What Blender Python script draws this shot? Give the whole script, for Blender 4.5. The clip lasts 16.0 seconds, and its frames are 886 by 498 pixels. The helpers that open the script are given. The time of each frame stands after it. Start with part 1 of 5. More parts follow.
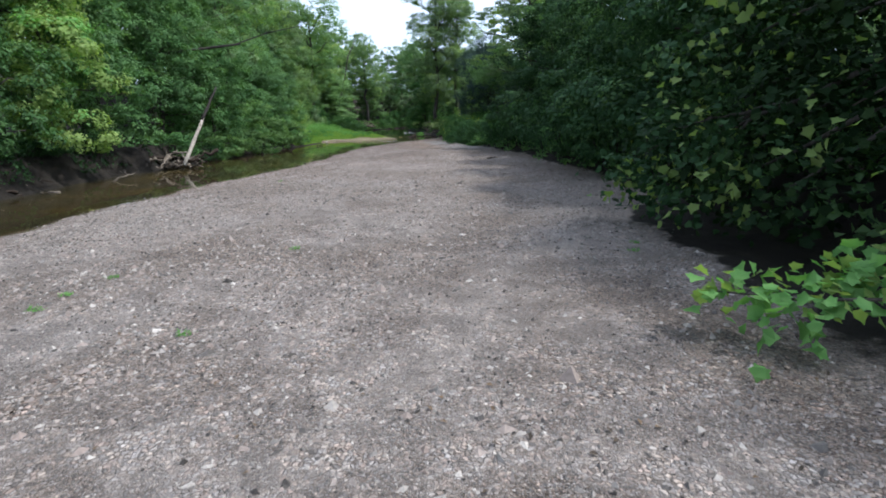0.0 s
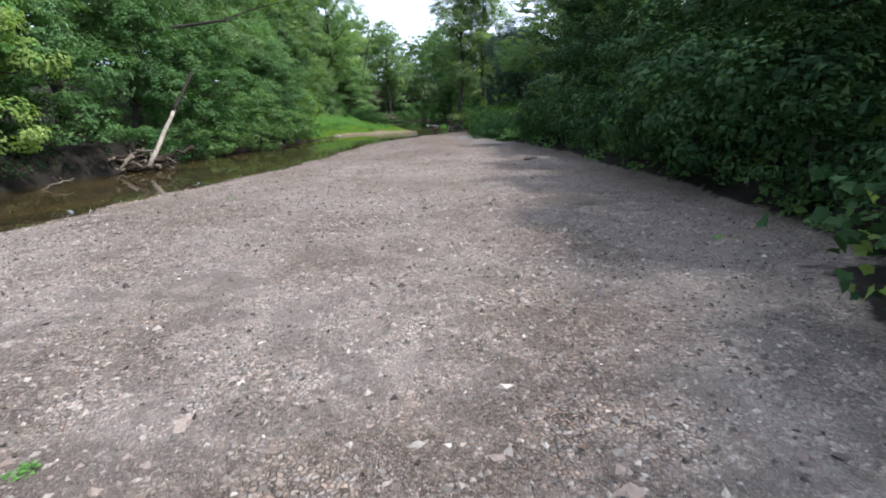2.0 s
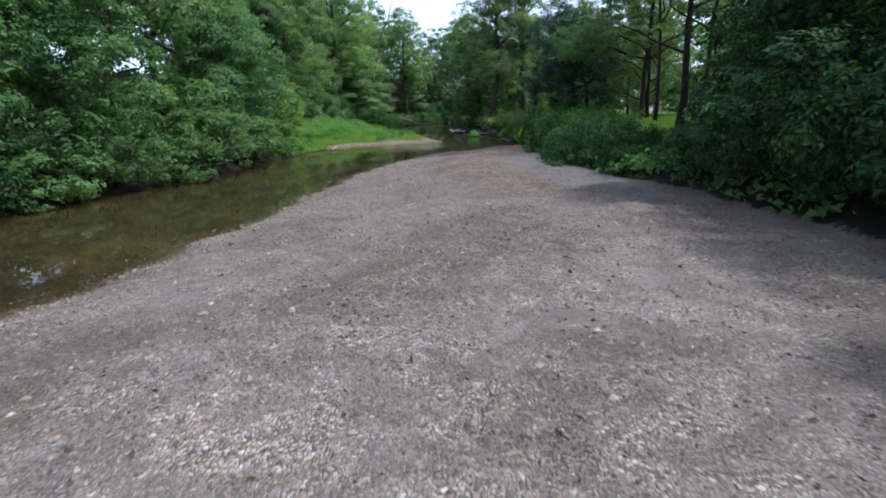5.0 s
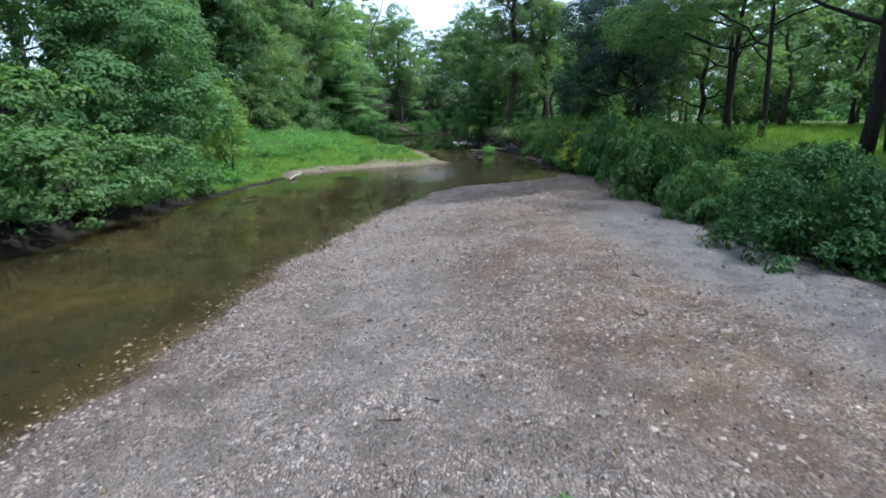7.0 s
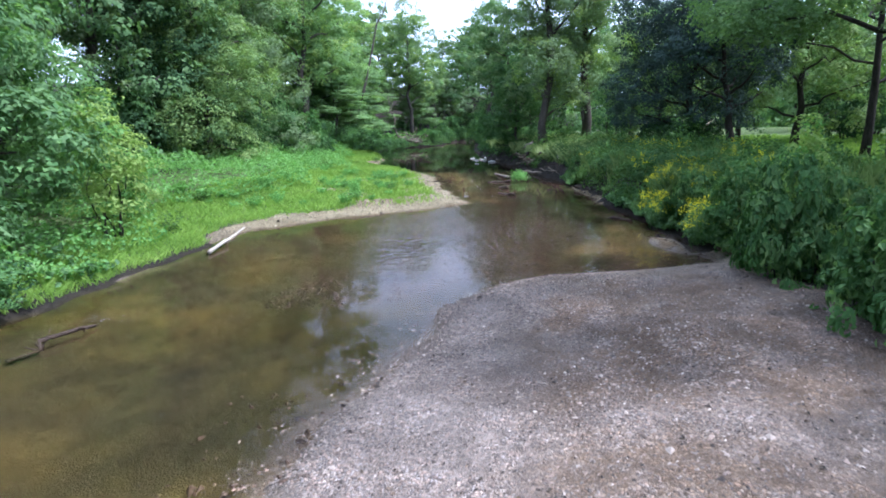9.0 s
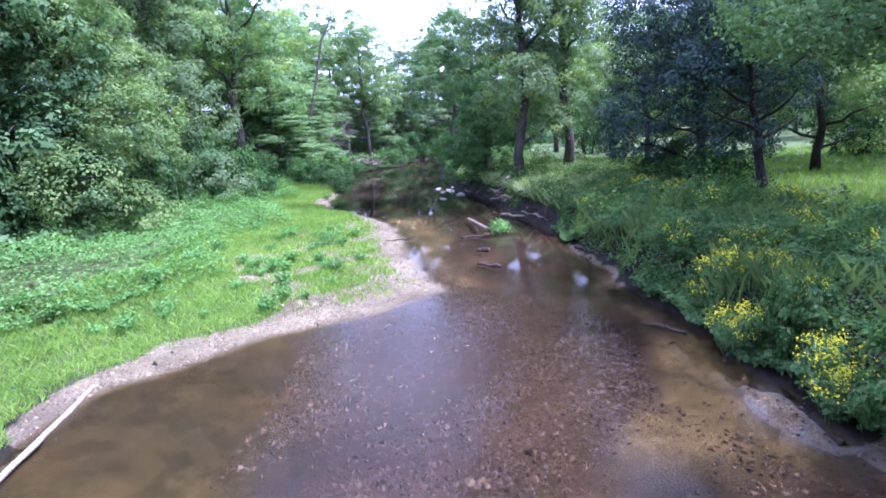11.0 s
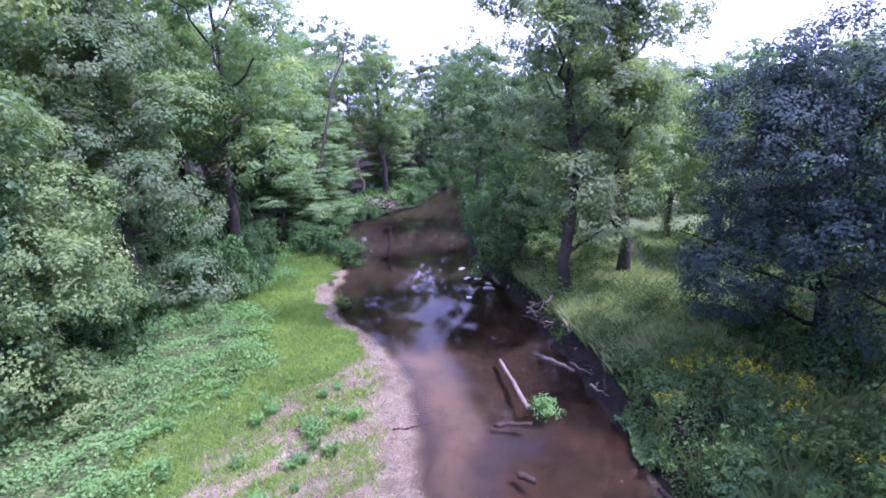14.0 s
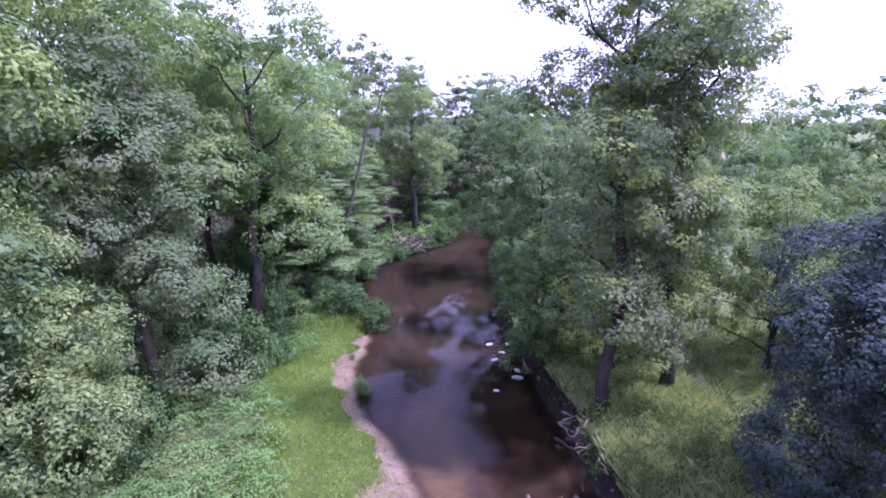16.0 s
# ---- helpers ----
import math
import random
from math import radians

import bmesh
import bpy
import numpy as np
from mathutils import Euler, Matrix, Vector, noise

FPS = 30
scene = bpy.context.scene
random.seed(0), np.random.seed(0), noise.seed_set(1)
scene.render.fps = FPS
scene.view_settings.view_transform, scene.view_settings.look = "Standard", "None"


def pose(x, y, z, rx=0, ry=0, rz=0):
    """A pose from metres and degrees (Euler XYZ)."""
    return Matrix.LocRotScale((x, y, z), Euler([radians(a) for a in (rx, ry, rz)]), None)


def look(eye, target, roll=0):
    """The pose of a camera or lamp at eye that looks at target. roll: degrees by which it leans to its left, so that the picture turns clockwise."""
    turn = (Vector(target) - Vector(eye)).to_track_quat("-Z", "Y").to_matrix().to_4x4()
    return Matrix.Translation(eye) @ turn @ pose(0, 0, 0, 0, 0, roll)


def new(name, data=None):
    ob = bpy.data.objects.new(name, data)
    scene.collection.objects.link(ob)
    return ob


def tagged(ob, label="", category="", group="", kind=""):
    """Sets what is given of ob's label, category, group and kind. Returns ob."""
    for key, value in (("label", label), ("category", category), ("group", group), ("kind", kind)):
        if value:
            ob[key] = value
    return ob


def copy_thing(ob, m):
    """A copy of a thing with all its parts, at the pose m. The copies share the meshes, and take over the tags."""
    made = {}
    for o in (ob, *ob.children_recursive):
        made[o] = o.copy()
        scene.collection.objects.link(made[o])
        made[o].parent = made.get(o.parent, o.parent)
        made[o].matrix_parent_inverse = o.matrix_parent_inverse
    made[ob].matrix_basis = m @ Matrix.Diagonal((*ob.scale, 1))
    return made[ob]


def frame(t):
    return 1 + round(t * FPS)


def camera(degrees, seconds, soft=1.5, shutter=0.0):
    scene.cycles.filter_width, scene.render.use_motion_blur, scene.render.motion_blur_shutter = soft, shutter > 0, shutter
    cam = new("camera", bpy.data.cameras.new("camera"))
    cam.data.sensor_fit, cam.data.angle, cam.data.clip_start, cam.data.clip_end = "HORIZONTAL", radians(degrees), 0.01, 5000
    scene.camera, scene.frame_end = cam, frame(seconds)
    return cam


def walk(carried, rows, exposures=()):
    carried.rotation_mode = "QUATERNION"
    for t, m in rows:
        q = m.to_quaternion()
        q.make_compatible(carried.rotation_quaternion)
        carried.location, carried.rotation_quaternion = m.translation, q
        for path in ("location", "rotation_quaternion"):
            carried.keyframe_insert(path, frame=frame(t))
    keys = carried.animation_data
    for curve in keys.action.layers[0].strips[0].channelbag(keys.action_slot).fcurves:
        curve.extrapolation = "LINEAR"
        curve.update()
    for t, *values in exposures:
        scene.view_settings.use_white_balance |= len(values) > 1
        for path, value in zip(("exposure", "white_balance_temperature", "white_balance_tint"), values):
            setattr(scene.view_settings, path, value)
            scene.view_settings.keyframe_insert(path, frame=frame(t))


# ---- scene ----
cam = camera(78.0, 16.0, 1.8, 0.1)
EXPOSURES = [(0.0, 0.64, 5560, 9), (0.5, 0.75, 5570, 10), (1.5, 0.82, 5720, 11), (2.5, 0.97, 5850, 13), (3.0, 0.9, 5850, 14), (3.5, 0.7, 5800, 14), (4.0, 0.48, 5680, 14), (6.5, 0.82, 5250, 6), (7.0, 0.9, 5250, 6), (8.5, 1.4, 5230, 11), (9.0, 1.58, 5150, 16), (11.5, 2.12, 4800, 47), (12.5, 1.94, 4820, 57), (14.5, 1.6, 5030, 63), (16.0, 1.49, 5160, 72)]
PATH = [
    (0, (1.876, -0.156, 2.092), (1.787, 1.787, 1.624), -0.9),
    (0.5, (1.862, 0.809, 2.191), (1.752, 2.748, 1.714), -1.0),
    (1, (1.877, 1.987, 2.169), (1.741, 3.923, 1.686), -1.1),
    (1.5, (1.849, 3.367, 2.065), (1.69, 5.301, 1.578), -1.1),
    (2, (1.725, 4.834, 1.998), (1.546, 6.765, 1.505), -1.1),
    (2.5, (1.555, 6.568, 1.938), (1.35, 8.496, 1.447), -1.5),
    (3, (1.297, 8.574, 1.965), (1.063, 10.498, 1.469), -1.2),
    (3.5, (0.892, 10.516, 2.023), (0.64, 12.437, 1.528), -1.0),
    (4, (0.5, 12.664, 2.162), (0.237, 14.583, 1.662), -1.0),
    (6.5, (-2.146, 26.48, 2.147), (-2.332, 28.415, 1.678), -0.5),
    (7, (-2.424, 28.618, 2.28), (-2.645, 30.55, 1.814), -0.7),
    (7.5, (-2.732, 30.944, 2.4), (-2.987, 32.872, 1.932), -0.8),
    (8, (-3.019, 33.197, 2.551), (-3.296, 35.12, 2.075), -0.7),
    (8.5, (-3.281, 35.316, 2.746), (-3.555, 37.235, 2.255), -0.7),
    (9, (-3.521, 37.333, 2.908), (-3.793, 39.262, 2.454), -1.1),
    (11.5, (-4.206, 44.39, 4.906), (-4.345, 46.336, 4.467), -3.6),
    (12, (-4.233, 45.73, 5.671), (-4.387, 47.669, 5.209), -3.6),
    (12.5, (-4.355, 46.855, 6.407), (-4.525, 48.793, 5.944), -3.4),
    (13, (-4.467, 47.793, 7.146), (-4.655, 49.734, 6.7), -3.1),
    (13.5, (-4.485, 48.635, 7.951), (-4.691, 50.573, 7.504), -3.0),
    (14, (-4.646, 49.496, 8.699), (-4.866, 51.429, 8.239), -2.6),
    (14.5, (-4.714, 50.294, 9.479), (-4.959, 52.226, 9.024), -2.2),
    (15, (-4.81, 50.962, 10.39), (-5.083, 52.89, 9.937), -1.5),
    (15.5, (-4.961, 51.504, 11.325), (-5.258, 53.429, 10.87), -0.7),
    (16, (-5.124, 51.936, 12.297), (-5.436, 53.858, 11.84), 0.1),
]
walk(cam, [(t, look(eye, target, roll)) for t, eye, target, roll in PATH], EXPOSURES)

# ---------------------------------------------------------------- light
world = bpy.data.worlds.new("sky")
scene.world = world
world.use_nodes = True
SUN_AZ, SUN_EL = 98.0, 61.0      # degrees clockwise from +y; above the horizon
wn, wl_ = world.node_tree.nodes, world.node_tree.links
sky = wn.new("ShaderNodeTexSky")
sky.sky_type = "NISHITA"
sky.sun_disc = False
sky.sun_elevation, sky.sun_rotation = radians(SUN_EL), radians(SUN_AZ)
sky.dust_density, sky.air_density = 4.0, 1.0
hsv = wn.new("ShaderNodeHueSaturation")
hsv.inputs["Saturation"].default_value = 0.6
wl_.new(sky.outputs[0], hsv.inputs["Color"])
haze = wn.new("ShaderNodeMix")      # thin bright cloud over the whole sky
haze.data_type = "RGBA"
haze.inputs["Factor"].default_value = 0.72
haze.inputs["B"].default_value = (6.3, 6.9, 7.8, 1)
wl_.new(hsv.outputs[0], haze.inputs["A"])
wl_.new(haze.outputs["Result"], wn["Background"].inputs["Color"])
wn["Background"].inputs["Strength"].default_value = 0.145
sun = new("sun", bpy.data.lights.new("sun", "SUN"))
sun.data.energy, sun.data.angle, sun.data.color = 3.6, radians(3.5), (1.0, 0.92, 0.8)
sd = Vector((math.sin(radians(SUN_AZ)) * math.cos(radians(SUN_EL)), math.cos(radians(SUN_AZ)) * math.cos(radians(SUN_EL)), math.sin(radians(SUN_EL))))
sun.matrix_world = look(sd * 60, (0, 0, 0))

# ---------------------------------------------------------------- materials


def material(name, rough=0.8):
    m = bpy.data.materials.new(name)
    m.use_nodes = True
    b = m.node_tree.nodes["Principled BSDF"]
    b.inputs["Roughness"].default_value = rough
    b.inputs["Specular IOR Level"].default_value = 0.22
    return m, m.node_tree.nodes, m.node_tree.links, b


def ramp(nodes, stops):
    r = nodes.new("ShaderNodeValToRGB")
    while len(r.color_ramp.elements) < len(stops):
        r.color_ramp.elements.new(0.5)
    for e, (p, c) in zip(r.color_ramp.elements, stops):
        e.position, e.color = p, (*c, 1)
    return r


def noise_tex(nodes, links, coord, scale, detail=4.0, rough=0.55):
    n = nodes.new("ShaderNodeTexNoise")
    n.inputs["Scale"].default_value, n.inputs["Detail"].default_value, n.inputs["Roughness"].default_value = scale, detail, rough
    links.new(coord, n.inputs["Vector"])
    return n


def mix_rgb(nodes, links, fac, a, b, mode="MIX"):
    m = nodes.new("ShaderNodeMix")
    m.data_type, m.blend_type = "RGBA", mode
    for sock, v in ((m.inputs["Factor"], fac), (m.inputs["A"], a), (m.inputs["B"], b)):
        if isinstance(v, (int, float)):
            sock.default_value = v
        elif isinstance(v, tuple):
            sock.default_value = (*v, 1)
        else:
            links.new(v, sock)
    return m.outputs["Result"]


def bump(nodes, links, height, strength, distance, to):
    b = nodes.new("ShaderNodeBump")
    b.inputs["Strength"].default_value, b.inputs["Distance"].default_value = strength, distance
    links.new(height, b.inputs["Height"])
    links.new(b.outputs[0], to.inputs["Normal"])
    return b


def leaf_material(name, dark, mid, light, trans=0.35, gloss=0.6):
    m, n, l, b = material(name, gloss)
    b.inputs["Specular IOR Level"].default_value = 0.06
    geo, info = n.new("ShaderNodeNewGeometry"), n.new("ShaderNodeObjectInfo")
    tc = n.new("ShaderNodeTexCoord")
    big = noise_tex(n, l, tc.outputs["Object"], 0.55, 3)
    add = n.new("ShaderNodeMath")
    add.operation = "MULTIPLY_ADD"
    l.new(big.outputs["Fac"], add.inputs[0])
    add.inputs[1].default_value = 0.9
    sub = n.new("ShaderNodeMath")
    sub.operation = "MULTIPLY_ADD"
    l.new(geo.outputs["Random Per Island"], sub.inputs[0])
    sub.inputs[1].default_value, sub.inputs[2].default_value = 0.36, -0.13
    l.new(sub.outputs[0], add.inputs[2])
    r = ramp(n, [(0.1, dark), (0.5, mid), (0.92, light)])
    l.new(add.outputs[0], r.inputs["Fac"])
    h = n.new("ShaderNodeHueSaturation")
    vary = n.new("ShaderNodeMapRange")
    l.new(info.outputs["Random"], vary.inputs["Value"])
    vary.inputs["To Min"].default_value, vary.inputs["To Max"].default_value = 0.85, 1.3
    l.new(vary.outputs[0], h.inputs["Value"])
    l.new(r.outputs[0], h.inputs["Color"])
    h.inputs["Saturation"].default_value, h.inputs["Hue"].default_value = 1.02, 0.49
    l.new(h.outputs[0], b.inputs["Base Color"])
    t = n.new("ShaderNodeBsdfTranslucent")
    warm = mix_rgb(n, l, 1.0, h.outputs[0], (1.25, 1.4, 0.6), "MULTIPLY")
    l.new(warm, t.inputs["Color"])
    mix = n.new("ShaderNodeMixShader")
    mix.inputs[0].default_value = trans
    l.new(b.outputs[0], mix.inputs[1])
    l.new(t.outputs[0], mix.inputs[2])
    l.new(mix.outputs[0], n["Material Output"].inputs["Surface"])
    return m


LEAF_MID = leaf_material("leaf green", (0.043, 0.09, 0.04), (0.09, 0.165, 0.074), (0.163, 0.26, 0.118), 0.45)
LEAF_DARK = leaf_material("leaf dark bluish green", (0.025, 0.044, 0.042), (0.043, 0.068, 0.063), (0.068, 0.098, 0.09), 0.2)
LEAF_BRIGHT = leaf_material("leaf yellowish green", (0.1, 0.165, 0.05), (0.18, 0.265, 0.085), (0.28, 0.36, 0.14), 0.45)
LEAF_GREY = leaf_material("leaf greyish green", (0.068, 0.11, 0.058), (0.124, 0.184, 0.096), (0.19, 0.258, 0.138), 0.45)
# leaf green darkened in colour for bank plants standing in shade
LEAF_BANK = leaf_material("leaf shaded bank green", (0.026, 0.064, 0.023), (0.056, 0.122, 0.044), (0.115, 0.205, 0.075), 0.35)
LEAF_PALE = leaf_material("leaf pale yellowish green", (0.045, 0.085, 0.03), (0.1, 0.16, 0.055), (0.2, 0.275, 0.1), 0.35)
LEAF_LIGHT = leaf_material("leaf light green", (0.06, 0.115, 0.048), (0.115, 0.195, 0.082), (0.2, 0.3, 0.135), 0.45)
LEAF_VINE = leaf_material("leaf fresh vine green", (0.064, 0.157, 0.05), (0.12, 0.253, 0.08), (0.205, 0.355, 0.132), 0.42)
# near-black green: the backlit crown's shade is put into the leaf colour
LEAF_PLANE = leaf_material("broad leaf darkened for shade", (0.006, 0.015, 0.006), (0.011, 0.026, 0.009), (0.024, 0.046, 0.012), 0.2)
# darker still: the thicket's shade is put into this green
LEAF_DEEP = leaf_material("leaf green deepened for shade", (0.013, 0.034, 0.014), (0.028, 0.064, 0.027), (0.065, 0.125, 0.05), 0.2)
GRASS = leaf_material("grass blades", (0.098, 0.188, 0.042), (0.183, 0.308, 0.07), (0.305, 0.418, 0.12), 0.45, 0.6)
# bank grass: the shade of the trees is put into its colour
GRASS_SHADED = leaf_material("grass with tree shade in its green", (0.05, 0.085, 0.032), (0.095, 0.145, 0.052), (0.16, 0.2, 0.085), 0.4, 0.6)
# paler grass, its colour lifted as if sunlit
GRASS_PALE = leaf_material("pale grass with sunlight in its tone", (0.12, 0.17, 0.07), (0.22, 0.28, 0.13), (0.36, 0.41, 0.22), 0.45, 0.6)
LEAF_WEED = leaf_material("leaf yellowish weed green", (0.038, 0.082, 0.024), (0.078, 0.148, 0.044), (0.15, 0.24, 0.08), 0.35)
FLOWER = leaf_material("goldenrod yellow", (0.34, 0.35, 0.02), (0.5, 0.51, 0.03), (0.62, 0.61, 0.06), 0.3, 0.8)


def bark_material(name, dark, light, scale=1.0):
    m, n, l, b = material(name, 0.9)
    tc = n.new("ShaderNodeTexCoord")
    mp = n.new("ShaderNodeMapping")
    mp.inputs["Scale"].default_value = (7 * scale, 7 * scale, 1.3 * scale)
    l.new(tc.outputs["Object"], mp.inputs["Vector"])
    n1 = noise_tex(n, l, mp.outputs[0], 2.5, 6, 0.65)
    n2 = noise_tex(n, l, tc.outputs["Object"], 0.9, 3)
    r = ramp(n, [(0.3, dark), (0.7, light)])
    l.new(n1.outputs["Fac"], r.inputs["Fac"])
    r2 = ramp(n, [(0.35, (0.6, 0.6, 0.6)), (0.7, (1.15, 1.12, 1.05))])
    l.new(n2.outputs["Fac"], r2.inputs["Fac"])
    l.new(mix_rgb(n, l, 1.0, r.outputs[0], r2.outputs[0], "MULTIPLY"), b.inputs["Base Color"])
    bump(n, l, n1.outputs["Fac"], 0.7, 0.03, b)
    return m


BARK = bark_material("grey brown bark", (0.028, 0.024, 0.021), (0.1, 0.088, 0.076))
BARK_DARK = bark_material("dark bark", (0.012, 0.01, 0.009), (0.048, 0.041, 0.037))
WOOD_PALE = bark_material("bleached dead wood", (0.2, 0.17, 0.14), (0.5, 0.46, 0.4), 0.8)
WOOD_WET = bark_material("wet brown driftwood", (0.014, 0.01, 0.008), (0.065, 0.047, 0.036))
WOOD_GREY = bark_material("weathered grey driftwood", (0.07, 0.055, 0.045), (0.27, 0.23, 0.19))


def gravel_colour(n, l, coord, scale):
    """Pebbles of mixed grey, tan and pinkish stone in two sizes, dark gaps between them, and stretches of fine grit."""
    warp = noise_tex(n, l, coord, scale * 0.8, 2)
    off = n.new("ShaderNodeVectorMath")
    off.operation = "MULTIPLY_ADD"
    l.new(warp.outputs["Color"], off.inputs[0])
    off.inputs[1].default_value = (0.03, 0.03, 0.03)
    l.new(coord, off.inputs[2])
    cols, heights = [], []
    for k, sc in enumerate((scale, scale * 2.3)):
        v, e = n.new("ShaderNodeTexVoronoi"), n.new("ShaderNodeTexVoronoi")
        e.feature = "DISTANCE_TO_EDGE"
        for q in (v, e):
            q.inputs["Scale"].default_value = sc
            l.new(off.outputs[0], q.inputs["Vector"])
        sep = n.new("ShaderNodeSeparateColor")
        l.new(v.outputs["Color"], sep.inputs[0])
        tone = ramp(n, [(0.0, (0.075, 0.068, 0.065)), (0.2, (0.15, 0.138, 0.133)), (0.5, (0.205, 0.19, 0.183)), (0.8, (0.262, 0.244, 0.235)), (1.0, (0.36, 0.338, 0.325))])
        l.new(sep.outputs[0], tone.inputs["Fac"])
        tint = ramp(n, [(0.0, (1.12, 0.97, 0.9)), (0.3, (1.07, 1.0, 0.92)), (0.7, (1.0, 1.0, 1.0)), (1.0, (0.95, 0.98, 1.03))])
        l.new(sep.outputs[1], tint.inputs["Fac"])
        col = mix_rgb(n, l, 1.0, tone.outputs[0], tint.outputs[0], "MULTIPLY")
        gap = ramp(n, [(0.0, (0.28, 0.26, 0.245)), (0.1, (1, 1, 1))])
        l.new(e.outputs["Distance"], gap.inputs["Fac"])
        cols.append(mix_rgb(n, l, 1.0, col, gap.outputs[0], "MULTIPLY"))
        hr = ramp(n, [(0.0, (0, 0, 0)), (0.25, (1, 1, 1))])
        l.new(e.outputs["Distance"], hr.inputs["Fac"])
        heights.append(hr.outputs[0])
    pick = noise_tex(n, l, coord, 2.1, 4, 0.65)
    pickr = ramp(n, [(0.44, (0, 0, 0)), (0.56, (1, 1, 1))])
    l.new(pick.outputs["Fac"], pickr.inputs["Fac"])
    col = mix_rgb(n, l, pickr.outputs[0], cols[1], cols[0])
    rise = mix_rgb(n, l, pickr.outputs[0], heights[1], heights[0])
    sandn = noise_tex(n, l, coord, 0.7, 5, 0.6)
    sandr = ramp(n, [(0.42, (0.0, 0.0, 0.0)), (0.66, (0.55, 0.55, 0.55))])
    l.new(sandn.outputs["Fac"], sandr.inputs["Fac"])
    fine = noise_tex(n, l, coord, 70, 3, 0.7)
    sandc = ramp(n, [(0.3, (0.15, 0.139, 0.134)), (0.7, (0.25, 0.232, 0.223))])
    l.new(fine.outputs["Fac"], sandc.inputs["Fac"])
    return mix_rgb(n, l, sandr.outputs[0], col, sandc.outputs[0]), rise


def ground_material():
    """R: gravel, G: grass, B: pale silt over the gravel, A: damp gravel, some tree shade painted with it. What is left
    is dark soil and litter, and the shade painted under the sycamore.
    """
    m, n, l, b = material("ground", 0.92)
    tc = n.new("ShaderNodeTexCoord")
    co = tc.outputs["Object"]
    at = n.new("ShaderNodeVertexColor")
    at.layer_name = "zone"
    sep = n.new("ShaderNodeSeparateColor")
    l.new(at.outputs["Color"], sep.inputs[0])
    grav, dist = gravel_colour(n, l, co, 33.0)
    damp = noise_tex(n, l, co, 0.33, 5, 0.6)
    dampr = ramp(n, [(0.4, (0.85, 0.79, 0.73)), (0.56, (1.17, 1.14, 1.1)), (0.7, (1.32, 1.27, 1.2))])
    l.new(damp.outputs["Fac"], dampr.inputs["Fac"])
    grav = mix_rgb(n, l, 1.0, grav, dampr.outputs[0], "MULTIPLY")
    # a damp brownish strip, which also paints tree shade near the bar's end
    dk = n.new("ShaderNodeMath")
    dk.operation = "MULTIPLY"
    dnz = noise_tex(n, l, co, 1.4, 5, 0.65)
    dnr = ramp(n, [(0.38, (0.1, 0.1, 0.1)), (0.58, (1, 1, 1))])
    l.new(dnz.outputs["Fac"], dnr.inputs["Fac"])
    l.new(dnr.outputs[0], dk.inputs[0])
    l.new(at.outputs["Alpha"], dk.inputs[1])
    grav = mix_rgb(n, l, dk.outputs[0], grav, mix_rgb(n, l, 1.0, grav, (0.78, 0.68, 0.55), "MULTIPLY"))
    # the spit upstream is of tanner stone
    pz = n.new("ShaderNodeNewGeometry")
    ps = n.new("ShaderNodeSeparateXYZ")
    l.new(pz.outputs["Position"], ps.inputs[0])
    up_ = n.new("ShaderNodeMapRange")
    up_.inputs["From Min"].default_value, up_.inputs["From Max"].default_value = 46.0, 52.0
    l.new(ps.outputs["Y"], up_.inputs["Value"])
    spit_stone = mix_rgb(n, l, 1.0, grav, (0.92, 0.89, 0.61), "MULTIPLY")
    # the head of the bar is of browner gravel
    head = n.new("ShaderNodeMapRange")
    head.inputs["From Min"].default_value, head.inputs["From Max"].default_value = 20.0, 30.0
    l.new(ps.outputs["Y"], head.inputs["Value"])
    grav = mix_rgb(n, l, head.outputs[0], mix_rgb(n, l, 1.0, grav, (1.1, 1.07, 1.04), "MULTIPLY"), mix_rgb(n, l, 1.0, grav, (0.88, 0.83, 0.81), "MULTIPLY"))
    grav = mix_rgb(n, l, up_.outputs[0], grav, spit_stone)
    siltn = noise_tex(n, l, co, 9, 5)
    siltc = ramp(n, [(0.3, (0.127, 0.117, 0.109)), (0.7, (0.172, 0.158, 0.148))])
    l.new(siltn.outputs["Fac"], siltc.inputs["Fac"])
    grav = mix_rgb(n, l, sep.outputs[2], grav, siltc.outputs[0])
    s1, s2 = noise_tex(n, l, co, 3.0, 6, 0.65), noise_tex(n, l, co, 0.4, 3)
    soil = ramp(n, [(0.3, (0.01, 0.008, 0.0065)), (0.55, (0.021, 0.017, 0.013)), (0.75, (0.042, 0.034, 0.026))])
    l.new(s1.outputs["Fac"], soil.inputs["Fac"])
    turf = ramp(n, [(0.3, (0.055, 0.085, 0.025)), (0.6, (0.1, 0.14, 0.045)), (0.8, (0.19, 0.2, 0.08))])
    l.new(s1.outputs["Fac"], turf.inputs["Fac"])
    c = mix_rgb(n, l, sep.outputs[1], soil.outputs[0], turf.outputs[0])
    # a ragged border between gravel and the rest
    edge = n.new("ShaderNodeMath")
    edge.operation = "MULTIPLY_ADD"
    l.new(s1.outputs["Fac"], edge.inputs[0])
    edge.inputs[1].default_value, edge.inputs[2].default_value = 0.9, -0.45
    summ = n.new("ShaderNodeMath")
    l.new(edge.outputs[0], summ.inputs[0])
    l.new(sep.outputs[0], summ.inputs[1])
    er = ramp(n, [(0.42, (0, 0, 0)), (0.58, (1, 1, 1))])
    l.new(summ.outputs[0], er.inputs["Fac"])
    c = mix_rgb(n, l, er.outputs[0], c, grav)
    # under and just beside the water the bed is stained brown
    geo = n.new("ShaderNodeNewGeometry")
    sp = n.new("ShaderNodeSeparateXYZ")
